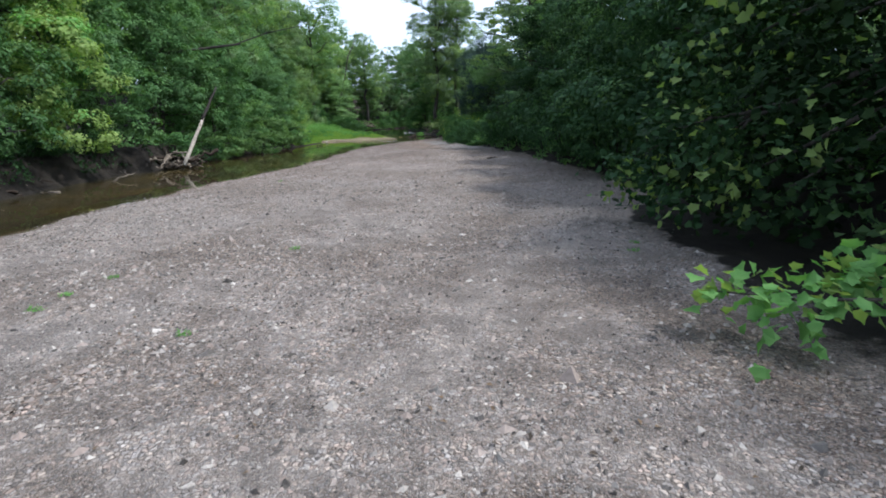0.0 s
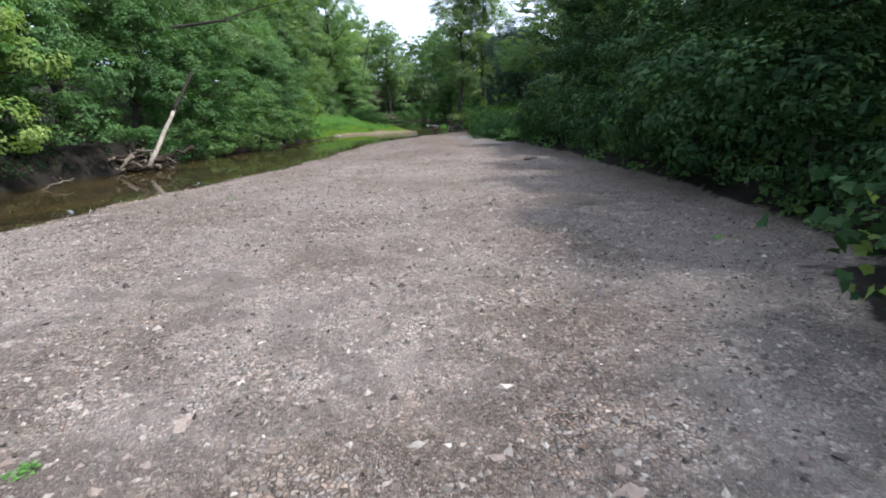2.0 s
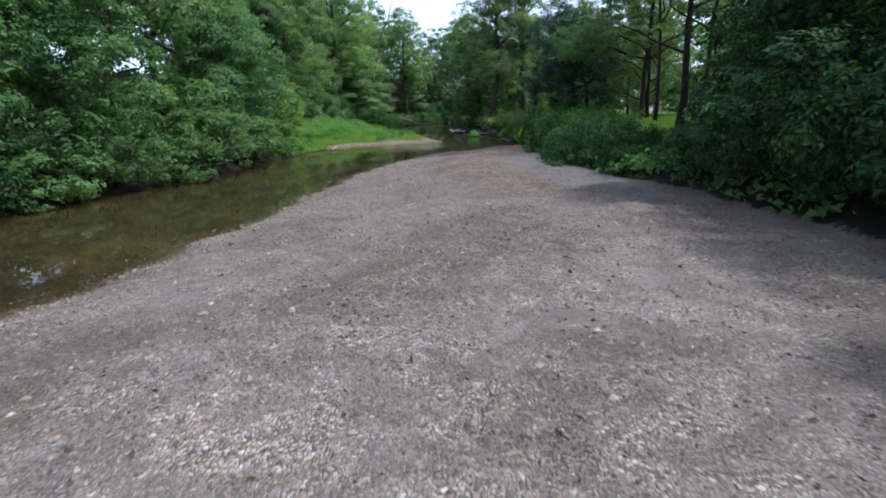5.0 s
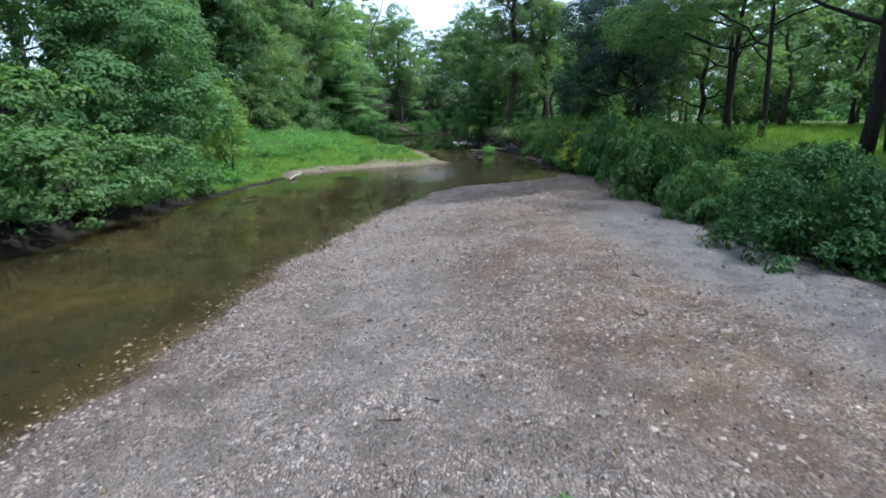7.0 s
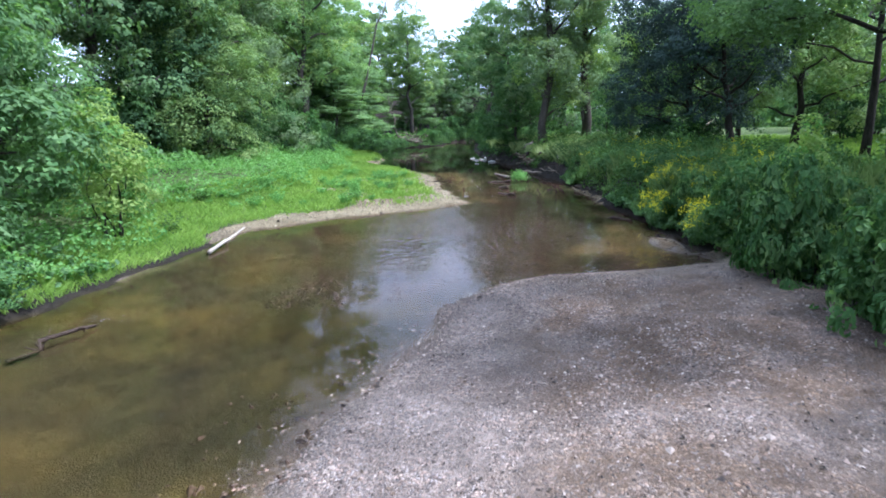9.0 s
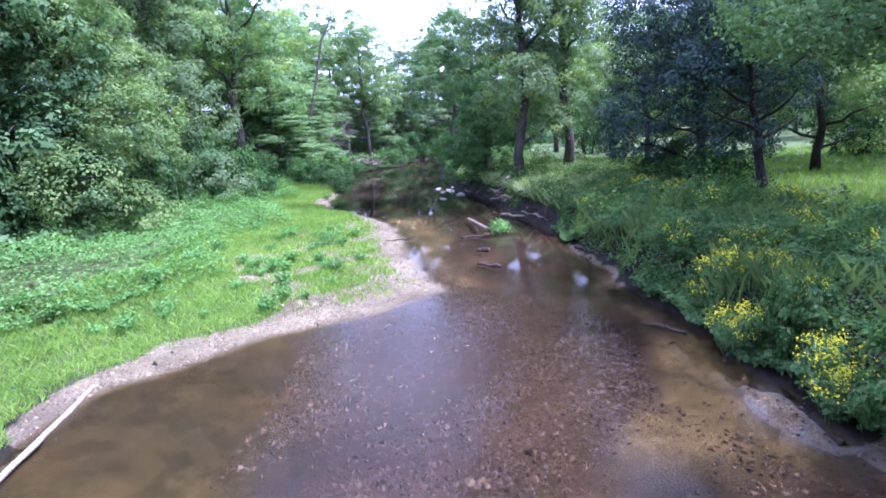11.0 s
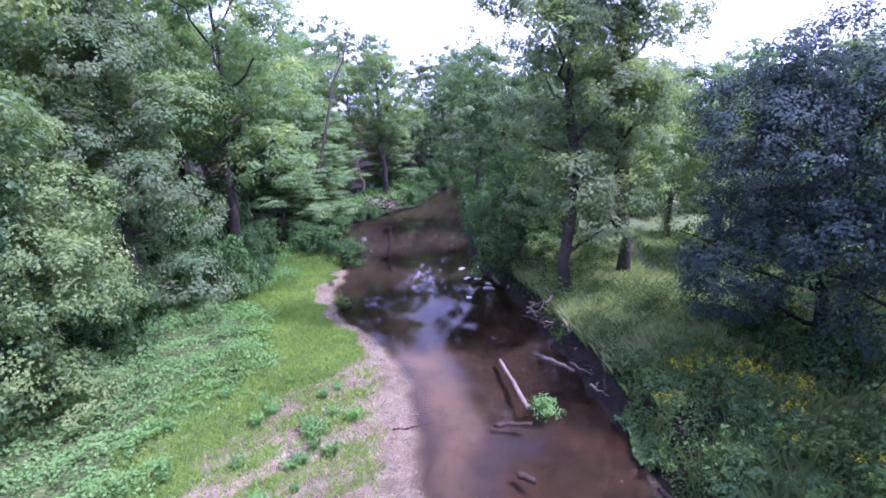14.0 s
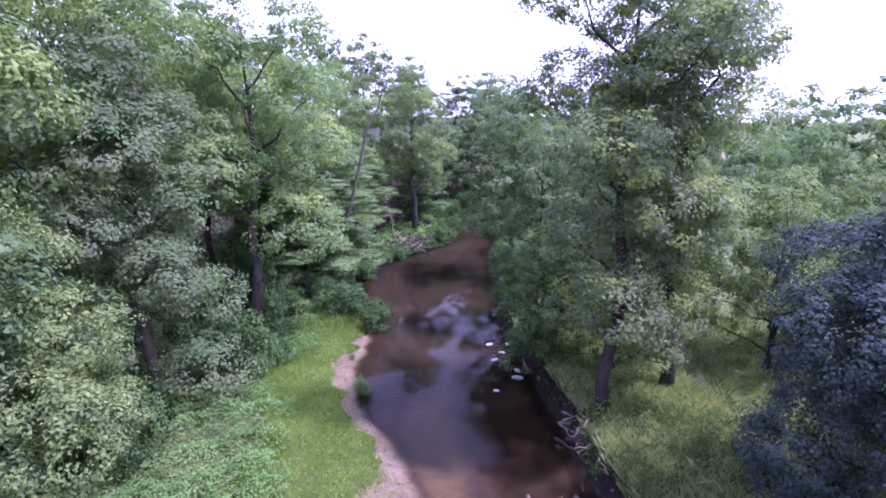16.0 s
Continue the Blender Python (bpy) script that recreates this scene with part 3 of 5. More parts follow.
def plan(x, y):
    """Height and zones (gravel, grass, silt) at x, y."""
    x, y = np.asarray(x, float), np.asarray(y, float)
    a, b = water_edges(y)
    g = np.where(y > 48.7, b + np.interp(y, [49, 55, 62, 65], [0.05, 0.15, 0.2, 0.0]), np.maximum(np.interp(y, GR_Y, GR_X) + 0.12 * np.sin(y * 2.1), b))
    ins = np.minimum(x - a, b - x)
    # bed
    shoal = smooth(46, 50, y) * (1 - smooth(56, 62, y)) * smooth(-7, -2, x)
    bed = -np.minimum(0.55, 0.16 * np.maximum(ins, 0)) * (1 - 0.72 * shoal) - 0.02
    # left bank
    dl = np.maximum(a - x, 0)
    meadow = smooth(42.5, 46.5, y) * (1 - smooth(78, 84, y))
    low = smooth(30, 35, y)
    steep = (1.0 - 0.45 * low) * smooth(0, 0.9, dl) + 0.55 * smooth(0.8, 5, dl)
    gentle = 0.06 * smooth(0, 0.35, dl) + 0.22 * smooth(0, 2.5, dl) + 0.85 * smooth(3, 11, dl)
    hill = 7.5 * smooth(11, 45, dl) * (0.5 + 0.5 * smooth(20, 60, y))
    left = steep * (1 - meadow) + gentle * meadow + hill
    # right: gravel, then bank
    dr = np.maximum(x - b, 0)
    dg = np.maximum(x - g, 0)
    gravel_z = 0.05 * smooth(0, 0.5, dr) + 0.37 * smooth(0, 4.5, dr) + 0.04 * wobble(x, y, 0.9, 1.0) * smooth(0.6, 2.5, dr)
    cut = smooth(48, 52, y)
    lowb = smooth(29, 34, y)
    up = (0.95 * smooth(0.1, 1.5, dg) * (1 - lowb) + 0.62 * smooth(0.9, 3.2, dg) * lowb + (0.4 - 0.12 * lowb) * smooth(1.2, 6, dg)) * (1 - cut) + (0.78 * smooth(0, 0.9, dg) + 0.4 * smooth(0.8, 4, dg)) * cut
    right = 0.08 * smooth(0, 0.25, dr) * smooth(47.5, 49, y) + np.where(dr > 0, gravel_z * (1 - 0.6 * smooth(0, 2, dg)) * (1 - cut), 0) + up + 3.0 * smooth(60, 200, dg)
    z = np.where(ins > 0, bed, np.where(x <= a, left, right))
    z = z + 0.05 * wobble(x, y, 1.6, 2.0) * smooth(0.3, 2.0, np.where(ins > 0, 0, np.where(x <= a, dl, dg))) + 0.012 * wobble(x, y, 3.1, 0.3)
    z = z + smooth(130, 420, np.hypot(x, y - 50)) * 6
    # a small pebbly hump awash below the cut bank
    hump = np.exp(-((x + 0.05 + 0.17 * (y - 50.4)) / 0.3) ** 2 - ((y - 50.4) / 0.9) ** 2)
    z = z + np.where(ins > 0, 0.15, 0.05) * hump
    wide = np.interp(y, SPIT_Y, SPIT_W)
    spit = (x < a) * smooth(-0.5, 0.5, wide - dl + 0.5 * wobble(x, y, 1.1, 4.0)) * smooth(46, 52, y) * (1 - smooth(80, 83, y))
    patch = -0.55 * (x < a) * smooth(0.35, 0.8, wobble(x, y, 1.5, 2.2)) * smooth(0.9, 1.8, dl)
    rim = ((b - x < 0.6) & (y > 49.5) & ((y < 56.5) | (y > 62))) | ((x - a < 0.6) & (y < 46)) | ((x - a < 0.6) & (y > 82))
    grav = np.where(ins > 0, np.where(rim, 0.0, 1.0), np.where(x > b, (1 - smooth(0.0, 0.7, dg)), spit + patch * spit))
    grav = np.where((x > b) & (y > 49.5), (1 - smooth(0.0, 0.28, dg)) * smooth(56.3, 57.2, y) * (1 - smooth(61, 62.2, y)) * 0.5, grav)
    grav = np.maximum(grav, smooth(0.3, 0.5, hump))
    # shade under the sycamore, painted by fading the gravel to dark soil
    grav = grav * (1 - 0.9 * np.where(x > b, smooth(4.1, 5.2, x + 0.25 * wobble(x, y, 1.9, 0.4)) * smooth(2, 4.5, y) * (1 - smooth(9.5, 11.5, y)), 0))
    grass = np.where(x < a, meadow * smooth(0.3, 1.2, dl) * (1 - smooth(10.5, 13.5, dl)), smooth(2.0, 4.0, dg) * smooth(30, 38, y))
    silt = np.where(x > b, smooth(26, 34, y) * (1 - smooth(38, 43, y)) * smooth(1.9, 1.0, g - x) * (1 - smooth(0.2, 0.8, dg)), 0)
    # pale sand on the bed: a channel along the cut bank and a strip beside the spit
    chan = smooth(-0.1, 0.5, x - np.interp(y, [48, 50, 51.5, 53.7, 55.5, 56.3, 57.5], [-3.2, -2.8, -1.6, -1.3, -1.8, -2.4, -4.7])) * smooth(48.5, 50, y) * (1 - smooth(52.8, 54.6, y))
    st0, st1 = np.interp(y, [57, 66, 68, 71.5, 74], [-5.0, -7.6, -9.0, -9.8, -10.2]), np.interp(y, [57, 61, 66, 68, 71.5, 74.6], [-4.3, -5.4, -5.9, -6.6, -7.4, -8.5])
    sway = 0.3 * wobble(x, y, 0.9, 0.5)
    strip = smooth(56, 58, y) * (1 - smooth(73, 77, y)) * smooth(-0.3, 0.4, x - st0 + sway) * (1 - smooth(-0.5, 0.4, x - st1 + sway)) * smooth(0.1, 0.5, x - a)
    silt = np.where(ins > 0, np.maximum(chan * 0.95, strip * 0.6), silt)
    # damp band, spread to the edge past y 37 to paint tree shade
    damp = np.where(x > b, smooth(27, 33, y) * (1 - smooth(46, 48.5, y)) * smooth(4.6, 3.4, g - x) * (1 - smooth(2.0, 1.4, g - x) * (1 - smooth(37, 41, y))), 0)
    damp = np.where((x > b) & (y > 49.5), 1.0, damp)
    damp = np.where(ins > 0, smooth(45.0, 47.5, y) * (1 - smooth(54.5, 57.0, y)) * smooth(-8.5, -6.0, x) * (1 - chan), damp)
    damp = np.maximum(damp, smooth(0.3, 0.5, hump))
    silt = silt * (1 - smooth(0.3, 0.5, hump))
    return z, grav, grass, silt, damp


def height(x, y):
    return float(plan(np.array([x]), np.array([y]))[0][0])


def graded(a, b, step, far, n):
    core = np.arange(a, b + 1e-6, step)
    grow = np.cumsum(np.geomspace(step, far, n))
    return np.concatenate([a - grow[::-1], core, b + grow])


# ---------------------------------------------------------------- ground and water
gx, gy = graded(-24, 12, 0.28, 160, 26), graded(-4, 112, 0.28, 160, 26)
X, Y = np.meshgrid(gx, gy)
Z, zr, zg, zb, za = plan(X, Y)
nx, ny = len(gx), len(gy)
i, j = np.meshgrid(np.arange(ny - 1), np.arange(nx - 1), indexing="ij")
quads = np.stack([i * nx + j, i * nx + j + 1, (i + 1) * nx + j + 1, (i + 1) * nx + j], -1).reshape(-1, 4)
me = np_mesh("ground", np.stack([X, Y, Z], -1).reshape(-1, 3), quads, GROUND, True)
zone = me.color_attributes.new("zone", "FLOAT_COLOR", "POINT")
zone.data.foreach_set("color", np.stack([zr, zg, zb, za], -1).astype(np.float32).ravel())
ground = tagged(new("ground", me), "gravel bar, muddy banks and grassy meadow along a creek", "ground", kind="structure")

wy = np.concatenate([np.arange(-30, 125, 0.4), np.arange(125, 134, 3.0)])
wa, wb = water_edges(wy)
ws = np.linspace(0, 1, 25)
WX = (wa - 0.6)[:, None] * (1 - ws) + (wb + 0.6)[:, None] * ws
WY = np.repeat(wy[:, None], 25, 1)
i, j = np.meshgrid(np.arange(len(wy) - 1), np.arange(24), indexing="ij")
me = np_mesh("water", np.stack([WX, WY, 0 * WX], -1).reshape(-1, 3), np.stack([i * 25 + j, i * 25 + j + 1, (i + 1) * 25 + j + 1, (i + 1) * 25 + j], -1).reshape(-1, 4), WATER, True)
rif = (0.03 + 6.0 * np.exp(-((WY - 52.5) / 3.6) ** 2) * smooth(-9, -6, WX) * (1 - smooth(-3.5, -1.0, WX))).ravel()
riffle = me.color_attributes.new("riffle", "FLOAT_COLOR", "POINT")
riffle.data.foreach_set("color", np.stack([rif, rif, rif, np.ones_like(rif)], -1).astype(np.float32).ravel())
water = tagged(new("water", me), "shallow brown creek water, calm with small ripples", "water", kind="structure")
water.visible_shadow = False

# ---------------------------------------------------------------- trees


def first(proto, x, y, scale=1.0, turn=0.0, tall=1.0):
    """Sets the built thing itself down at its first place."""
    proto.matrix_basis = Matrix.LocRotScale((x, y, height(x, y) - 0.05), Euler((0, 0, radians(turn))), (scale, scale, scale * tall))


def stand(proto, places, group=""):
    """The built thing and its copies: rows of x, y, scale, turn and height factor."""
    if group:
        tagged(proto, group=group)
    for row in places[1:]:
        m = Matrix.LocRotScale((row[0], row[1], height(row[0], row[1]) - 0.05), Euler((0, 0, radians(row[3]))), (row[2], row[2], row[2] * row[4]))
        copy_thing(proto, m)
    first(proto, *places[0])


# tall maples on the banks
maple = make_tree("maple_tree", "tall leafy maple with bright green crown", 18, 5.0, 5.2, 36400, 0.172, [LEAF_LIGHT, LEAF_BRIGHT], 0.32, 9, 11, (0.02, 0.02), 0.4, 0.5)
# the last two, beside the start, are out of view, added for shade
stand(maple, [(-19.8, 78.5, 1.0, 0, 1.0), (-17.0, 107, 0.9, 80, 0.95), (-20.5, 52, 0.9, 200, 1.0), 
              (-24.5, 65, 1.05, 310, 1.05), (-25, 72.5, 1.05, 20, 1.08), (-26, 80, 1.0, 130, 1.05), (-25.5, 56, 1.0, 230, 1.05), (-31, 76, 1.0, 45, 1.0), (-27, 86, 0.9, 190, 1.0), (-25, 98, 0.8, 100, 0.95), (-28.5, 92, 0.95, 60, 1.0), (-24.5, 105, 0.85, 250, 1.0), (13.8, 2.6, 0.8, 15, 1.0), (14.8, 6.4, 0.8, 200, 1.0)], "tall maples")

lofty = make_tree("cottonwood_tree", "very tall slender tree with airy greyish green crown", 20, 2.4, 3.9, 64300, 0.135, [LEAF_GREY, LEAF_BRIGHT], 0.3, 14, 23, (0.01, 0.0), 0.38, 0.42, "cone2")
stand(lofty, [(-2.0, 71.9, 0.95, 0, 0.98), (0.65, 74.0, 0.95, 130, 1.05)], "tall trees on the cut bank")

oak = make_tree("oak_tree", "broad forest tree with dense mid green crown", 15, 2.5, 4.6, 22000, 0.21, [LEAF_MID, LEAF_GREY], 0.28, 9, 37, (-0.02, 0.01), 0.44, 0.5)
stand(oak, [(-17.5, 28.5, 1.0, 0, 1.0), (-17, 16, 1.0, 120, 1.0), (-17, 3, 1.0, 220, 1.05), (-17.8, 41, 0.9, 80, 1.0), (-21, 59, 0.95, 10, 1.0), (-23.5, 47, 1.05, 320, 1.0), (-22, 85, 0.85, 200, 1.0),
            (-6.5, 95, 0.9, 40, 1.0), (-4.6, 83.5, 0.72, 130, 1.0), (5.2, 83, 0.68, 60, 1.0), (12.5, 92, 0.74, 280, 1.0), (3, 96, 0.8, 10, 1.0), (-23, 33, 1.1, 60, 1.0), (-23, 20, 1.1, 170, 1.0), (-23, 8, 1.1, 250, 1.0), (-17.5, 34, 1.1, 150, 1.0), (-16.5, 22.5, 1.0, 20, 1.0), (-16.8, 9.5, 1.1, 260, 1.0)], "forest trees")

dark_round = make_tree("linden_tree", "dense round tree with very dark bluish green leaves", 9.2, 0.7, 3.6, 120000, 0.09, [LEAF_DARK], 0.22, 18, 41, (0, 0), 0.42, 0.36, "round", BARK_DARK)
stand(dark_round, [(4.55, 65.8, 0.97, 0, 1.0)])
spare = make_tree("small_linden_tree", "open dark green tree with bare spreading limbs", 7.2, 2.1, 2.6, 15000, 0.094, [LEAF_DARK, LEAF_MID], 0.19, 12, 43, (-0.17, 0), 0.36, 0.34, "round", BARK_DARK)
stand(spare, [(5.55, 62.5, 1.0, 0, 1.0)])
park = make_tree("hickory_tree", "tall open hickory in the sunlit park meadow", 15, 3.2, 5.3, 17000, 0.156, [LEAF_GREY, LEAF_BRIGHT], 0.16, 12, 47, (0.01, 0.01), 0.32, 0.42, "round", BARK_DARK, "tri", 0.3)
stand(park, [(9.1, 59.7, 0.95, 30, 0.95), (8.0, 56.3, 1.0, 250, 1.05), (8.0, 53.0, 0.8, 80, 1.2), (6.85, 44.2, 1.1, 140, 1.0), (8.4, 45.6, 0.8, 300, 1.2)], "park trees")
# one of them stretches a long leafy bough towards the creek
host = bpy.data.objects["hickory_tree.001"]
bough = part("low_bough", tube(bent((7.9, 56.3, 5.2), (2.9, 57.9, 6.2), 8, -0.05, 0.04, 12), np.linspace(0.09, 0.012, 8), BARK_DARK, "low_bough", 6), host)
rng = np.random.default_rng(48)
pts, nor = crown_points([(3.2, 58.0, 6.2, 1.0, 1.0, 0.7), (4.2, 57.6, 6.3, 1.1, 1.1, 0.8), (3.7, 57.2, 5.6, 0.8, 0.8, 0.5), (4.9, 58.3, 6.7, 1.1, 1.1, 0.8), (5.8, 57.2, 6.5, 1.2, 1.2, 0.8), (3.1, 58.7, 6.8, 0.8, 0.8, 0.6), (5.0, 57.0, 5.7, 0.9, 0.9, 0.5)], 9000, rng, 0.3, 30, 0.75, 0.6, 0.6, -0.9)
part("bough_foliage", leaves("bough_foliage", pts, nor, 0.125, LEAF_LIGHT, 50, kind="tri"), bough, "sunlit light green leaves")
bough.matrix_basis = host.matrix_basis.inverted()

maple = make_tree("sugar_maple_tree", "sunlit pale green maple behind the darker lindens", 9.8, 0.8, 4.0, 36400, 0.131, [LEAF_PALE, LEAF_LIGHT], 0.2, 12, 49, (0.0, 0), 0.4, 0.42, "round", BARK_DARK)
stand(maple, [(10.9, 69.0, 1.0, 30, 1.0), (5.8, 77.2, 0.82, 150, 1.0), (11.5, 78.5, 0.85, 260, 1.1)])

drape = make_tree("vine_covered_tree", "tree hung with pale green climbing vines down to the ground", 9.0, 0.6, 3.4, 67200, 0.098, [LEAF_PALE, LEAF_MID], 0.26, 12, 53, (0.02, 0), 0.4, 0.36, "drape")
stand(drape, [(-18.7, 62.9, 1.0, 0, 1.0)])
hedge = make_tree("field_maple_tree", "dense bushy maple with dark green clustered leaves", 7.4, 0.3, 3.1, 47600, 0.115, [LEAF_MID, LEAF_BANK], 0.2, 14, 59, (0.02, 0), 0.36, 0.4, "drape", None, "tri", 0.55)
stand(hedge, [(-15.2, 46.3, 1.0, 200, 1.0), (-17.2, 49.6, 1.0, 100, 1.15)], "bushy maples")
bluish = make_tree("elm_tree", "tall elm with dull bluish green foliage to the ground", 14, 0.9, 3.7, 56000, 0.135, [LEAF_GREY, LEAF_MID], 0.28, 13, 57, (0.0, 0), 0.4, 0.4, "drape")
stand(bluish, [(-20.3, 70.6, 1.0, 0, 1.0), (-22.5, 56.5, 0.95, 100, 1.0)], "bluish elms")

beech = make_tree("beech_tree", "young beech with layered horizontal sprays of leaves", 10, 0.9, 3.6, 33600, 0.148, [LEAF_LIGHT, LEAF_MID], 0.16, 14, 61, (0, 0), 0.36, 0.5, "cone", None, "tri", 0.16)
stand(beech, [(-20, 90.2, 1.0, 0, 1.0), (-19.5, 84.5, 0.85, 70, 0.9), (-20.3, 95.5, 0.95, 160, 0.9), (-17.6, 112, 0.9, 220, 0.9), (-22.6, 87.4, 1.0, 30, 1.0), (-23.2, 92.8, 1.05, 200, 1.05), (-22.8, 99.5, 1.0, 280, 1.0), (-20.6, 101.5, 0.9, 110, 0.9)], "layered young beeches")

bank_tree = make_tree("box_elder_tree", "low leafy tree leaning over the creek bank", 7.2, 0.3, 2.9, 33600, 0.115, [LEAF_BANK, LEAF_MID], 0.14, 11, 71, (0.05, 0), 0.42, 0.32, "drape")
stand(bank_tree, [(-14.0, 22.4, 1.0, 0, 1.0), (-13.9, 28.2, 1.0, 90, 1.0), (-12.9, 32.2, 0.9, 180, 0.95), (-12.6, 15.2, 0.9, 240, 1.0), (-12.3, 10.5, 1.0, 300, 1.0), (-12, 4, 1.0, 30, 1.0), (-12.4, -2, 1.0, 130, 1.0), (-3.7, 76.9, 0.85, 200, 1.0)], "bank trees")
yellow_tree = make_tree("ash_tree", "small yellowish green tree overhanging the water", 6.4, 0.5, 2.3, 19600, 0.123, [LEAF_BRIGHT, LEAF_VINE], 0.13, 9, 83, (0.06, 0), 0.42, 0.3, "drape")
stand(yellow_tree, [(-12.9, 19.0, 1.0, 0, 1.0)])

# alders at x 8.8 and 9.6 are added to shade the vine mounds
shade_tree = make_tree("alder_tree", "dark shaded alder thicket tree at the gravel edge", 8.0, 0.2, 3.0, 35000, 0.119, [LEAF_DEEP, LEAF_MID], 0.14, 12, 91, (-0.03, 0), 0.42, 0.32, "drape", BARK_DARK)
# the last two put dark leaves where the far-left hollow is shaded
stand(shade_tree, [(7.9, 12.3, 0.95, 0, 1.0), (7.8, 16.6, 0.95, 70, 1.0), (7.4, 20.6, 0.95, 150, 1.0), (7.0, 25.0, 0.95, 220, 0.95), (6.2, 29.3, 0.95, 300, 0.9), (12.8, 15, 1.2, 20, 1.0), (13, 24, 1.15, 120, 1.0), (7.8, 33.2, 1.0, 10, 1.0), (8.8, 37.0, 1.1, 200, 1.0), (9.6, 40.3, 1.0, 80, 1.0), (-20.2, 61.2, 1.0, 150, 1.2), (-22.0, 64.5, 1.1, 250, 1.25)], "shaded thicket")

# the lighter greyish leaf colour stands in for distance haze
far = make_tree("distant_tree", "distant full-crowned woodland tree", 17, 2.0, 5.2, 5000, 0.46, [LEAF_GREY, LEAF_MID], 0.28, 8, 101, (0, 0), 0.46, 0.52, per=30)
rng = np.random.default_rng(5)
rows = [(-24, 112, 0.8, 0, 1.0)]
for k in range(36):
    xx = -66 + 4.2 * k + rng.uniform(-1.5, 1.5)
    for yy in (124, 142):
        y_ = yy + rng.uniform(-6, 6)
        a_, b_ = water_edges(np.array([y_]))
        if a_[0] - 2.5 < xx < b_[0] + 2.5 or rng.random() < 0.25:
            continue
        k_ = 0.68 if -27 < xx < 2 else 0.92
        rows.append((xx, y_, k_ * rng.uniform(0.9, 1.15), rng.uniform(0, 360), rng.uniform(0.9, 1.1)))
for k in range(14):
    rows.append((-33 - rng.uniform(0, 16), 2 + 8.5 * k, rng.uniform(0.9, 1.15), rng.uniform(0, 360), 1.0))
# trees beside and behind the start are unseen, added to block the sun
for xx, yy in ((26, 57), (25, 66), (24, 75), (29, 98), (31, 60), (27, 78), (33, 90), (27, 46), (28, 38), (20, 102), (9, 106), (30, 106), (0, 110), (40, 70), (38, 52), (19, 52), (22, 59), (18.5, 44), (22, 66), (18, 73), (25, 93), (34, 66), (36, 44), (33, 36), (30, 30), (45, 60), (46, 78), (52, 50), (48, 40), (36, 82), (44, 92), (55, 68), (-2, 118), (10, 118), (18, 38), (19, 30), (20, 20), (20, 10), (-12, 130), (-9, 134), (-14, 124), (-6, 137), (-16, 119), (-3, 132), (-11, 142), (-7, 152), (17, 5), (18, 13), (-14, -14)):
    rows.append((xx, yy, (0.62 if xx < 1 and yy > 115 else rng.uniform(0.66, 0.8)) if yy > 0 else 1.0, rng.uniform(0, 360), 1.0))
stand(far, rows, "distant woodland")

# the closed woods behind: leafy masses from the ground up
rng = np.random.default_rng(9)
lobes = []
for k in range(170):
    yy = 22 + 0.72 * k
    xx = rng.uniform(34, 62) if k % 3 else rng.uniform(46, 80)
    r = rng.uniform(2.6, 4.2)
    lobes.append((xx, yy, height(xx, yy) + rng.uniform(0.6, 4.5), r, r, r * 0.9))
for k in range(90):
    xx = -60 + 1.35 * k
    r = rng.uniform(2.6, 4.2)
    lobes.append((xx, rng.uniform(146, 172), rng.uniform(4, 9), r, r, r * 0.9))
for k in range(60):
    xx, yy = rng.uniform(2, 64), rng.uniform(112, 140)
    r = rng.uniform(2.6, 4.2)
    lobes.append((xx, yy, height(xx, yy) + rng.uniform(0.5, 4.5), r, r, r * 0.9))
pts, nor = crown_points(lobes, 100000, rng, 0.8, 30, 0.8, 0.7, 0.4, -1.0, True)
tagged(new("far_woods", leaves("far_woods", pts, nor, 0.62, LEAF_MID, 10, kind="tri")), "closed green woods beyond the park meadow", "woods", kind="stuff")

# ---------------------------------------------------------------- the plane tree beside the start
plane = tagged(new("sycamore_tree"), "sycamore with broad lobed leaves drooping over the gravel", "tree")
plane.matrix_basis = Matrix.Translation((9.4, 6.6, height(9.4, 6.6)))
PO = np.array([9.4, 6.6, height(9.4, 6.6)])
part("trunk", tube(bent((0, 0, -0.3), (-0.6, 0.2, 9), 8, 0, 0.015, 3), np.linspace(0.3, 0.06, 8), BARK, "trunk", 10, 0.05), plane)
# the four highest, out of view, are added to darken the crown below
reach = [(5.3, 7.9, 1.75, 0.9), (5.2, 6.9, 1.25, 0.7), (5.4, 6.1, 1.2, 0.8), (6.2, 7.0, 3.1, 1.1), (6.2, 6.4, 2.2, 1.1), (7.0, 7.7, 4.4, 1.2), (7.3, 5.4, 3.4, 1.2), (6.0, 8.8, 1.6, 1.0), (7.4, 8.3, 2.2, 1.3), (8.2, 4.6, 5.0, 1.3), (8.0, 6.5, 6.4, 1.8), (6.6, 9.6, 3.4, 1.1), (6.0, 4.2, 1.4, 0.7), (7.3, 4.2, 1.7, 0.9), (8.3, 9.5, 4.5, 1.5), (8.6, 6.4, 8.6, 2.2), (9.4, 2.8, 7.6, 2.4), (9.0, 9.8, 8.0, 2.4), (10.5, 6.0, 9.5, 2.4), (8.2, 3.6, 3.0, 1.4)]
lobes = []
for k, (x, y, z, r) in enumerate(reach):
    tip = np.array([x, y, z]) - PO
    part("limb", tube(bent((-0.1, 0.05, min(0.9 + 0.55 * z, 6)), tip, 7, -0.06, 0.04, k), np.linspace(0.08, 0.01, 7), BARK, "limb", 6), plane)
    lobes.append((*tip, r, r, r * 0.62))
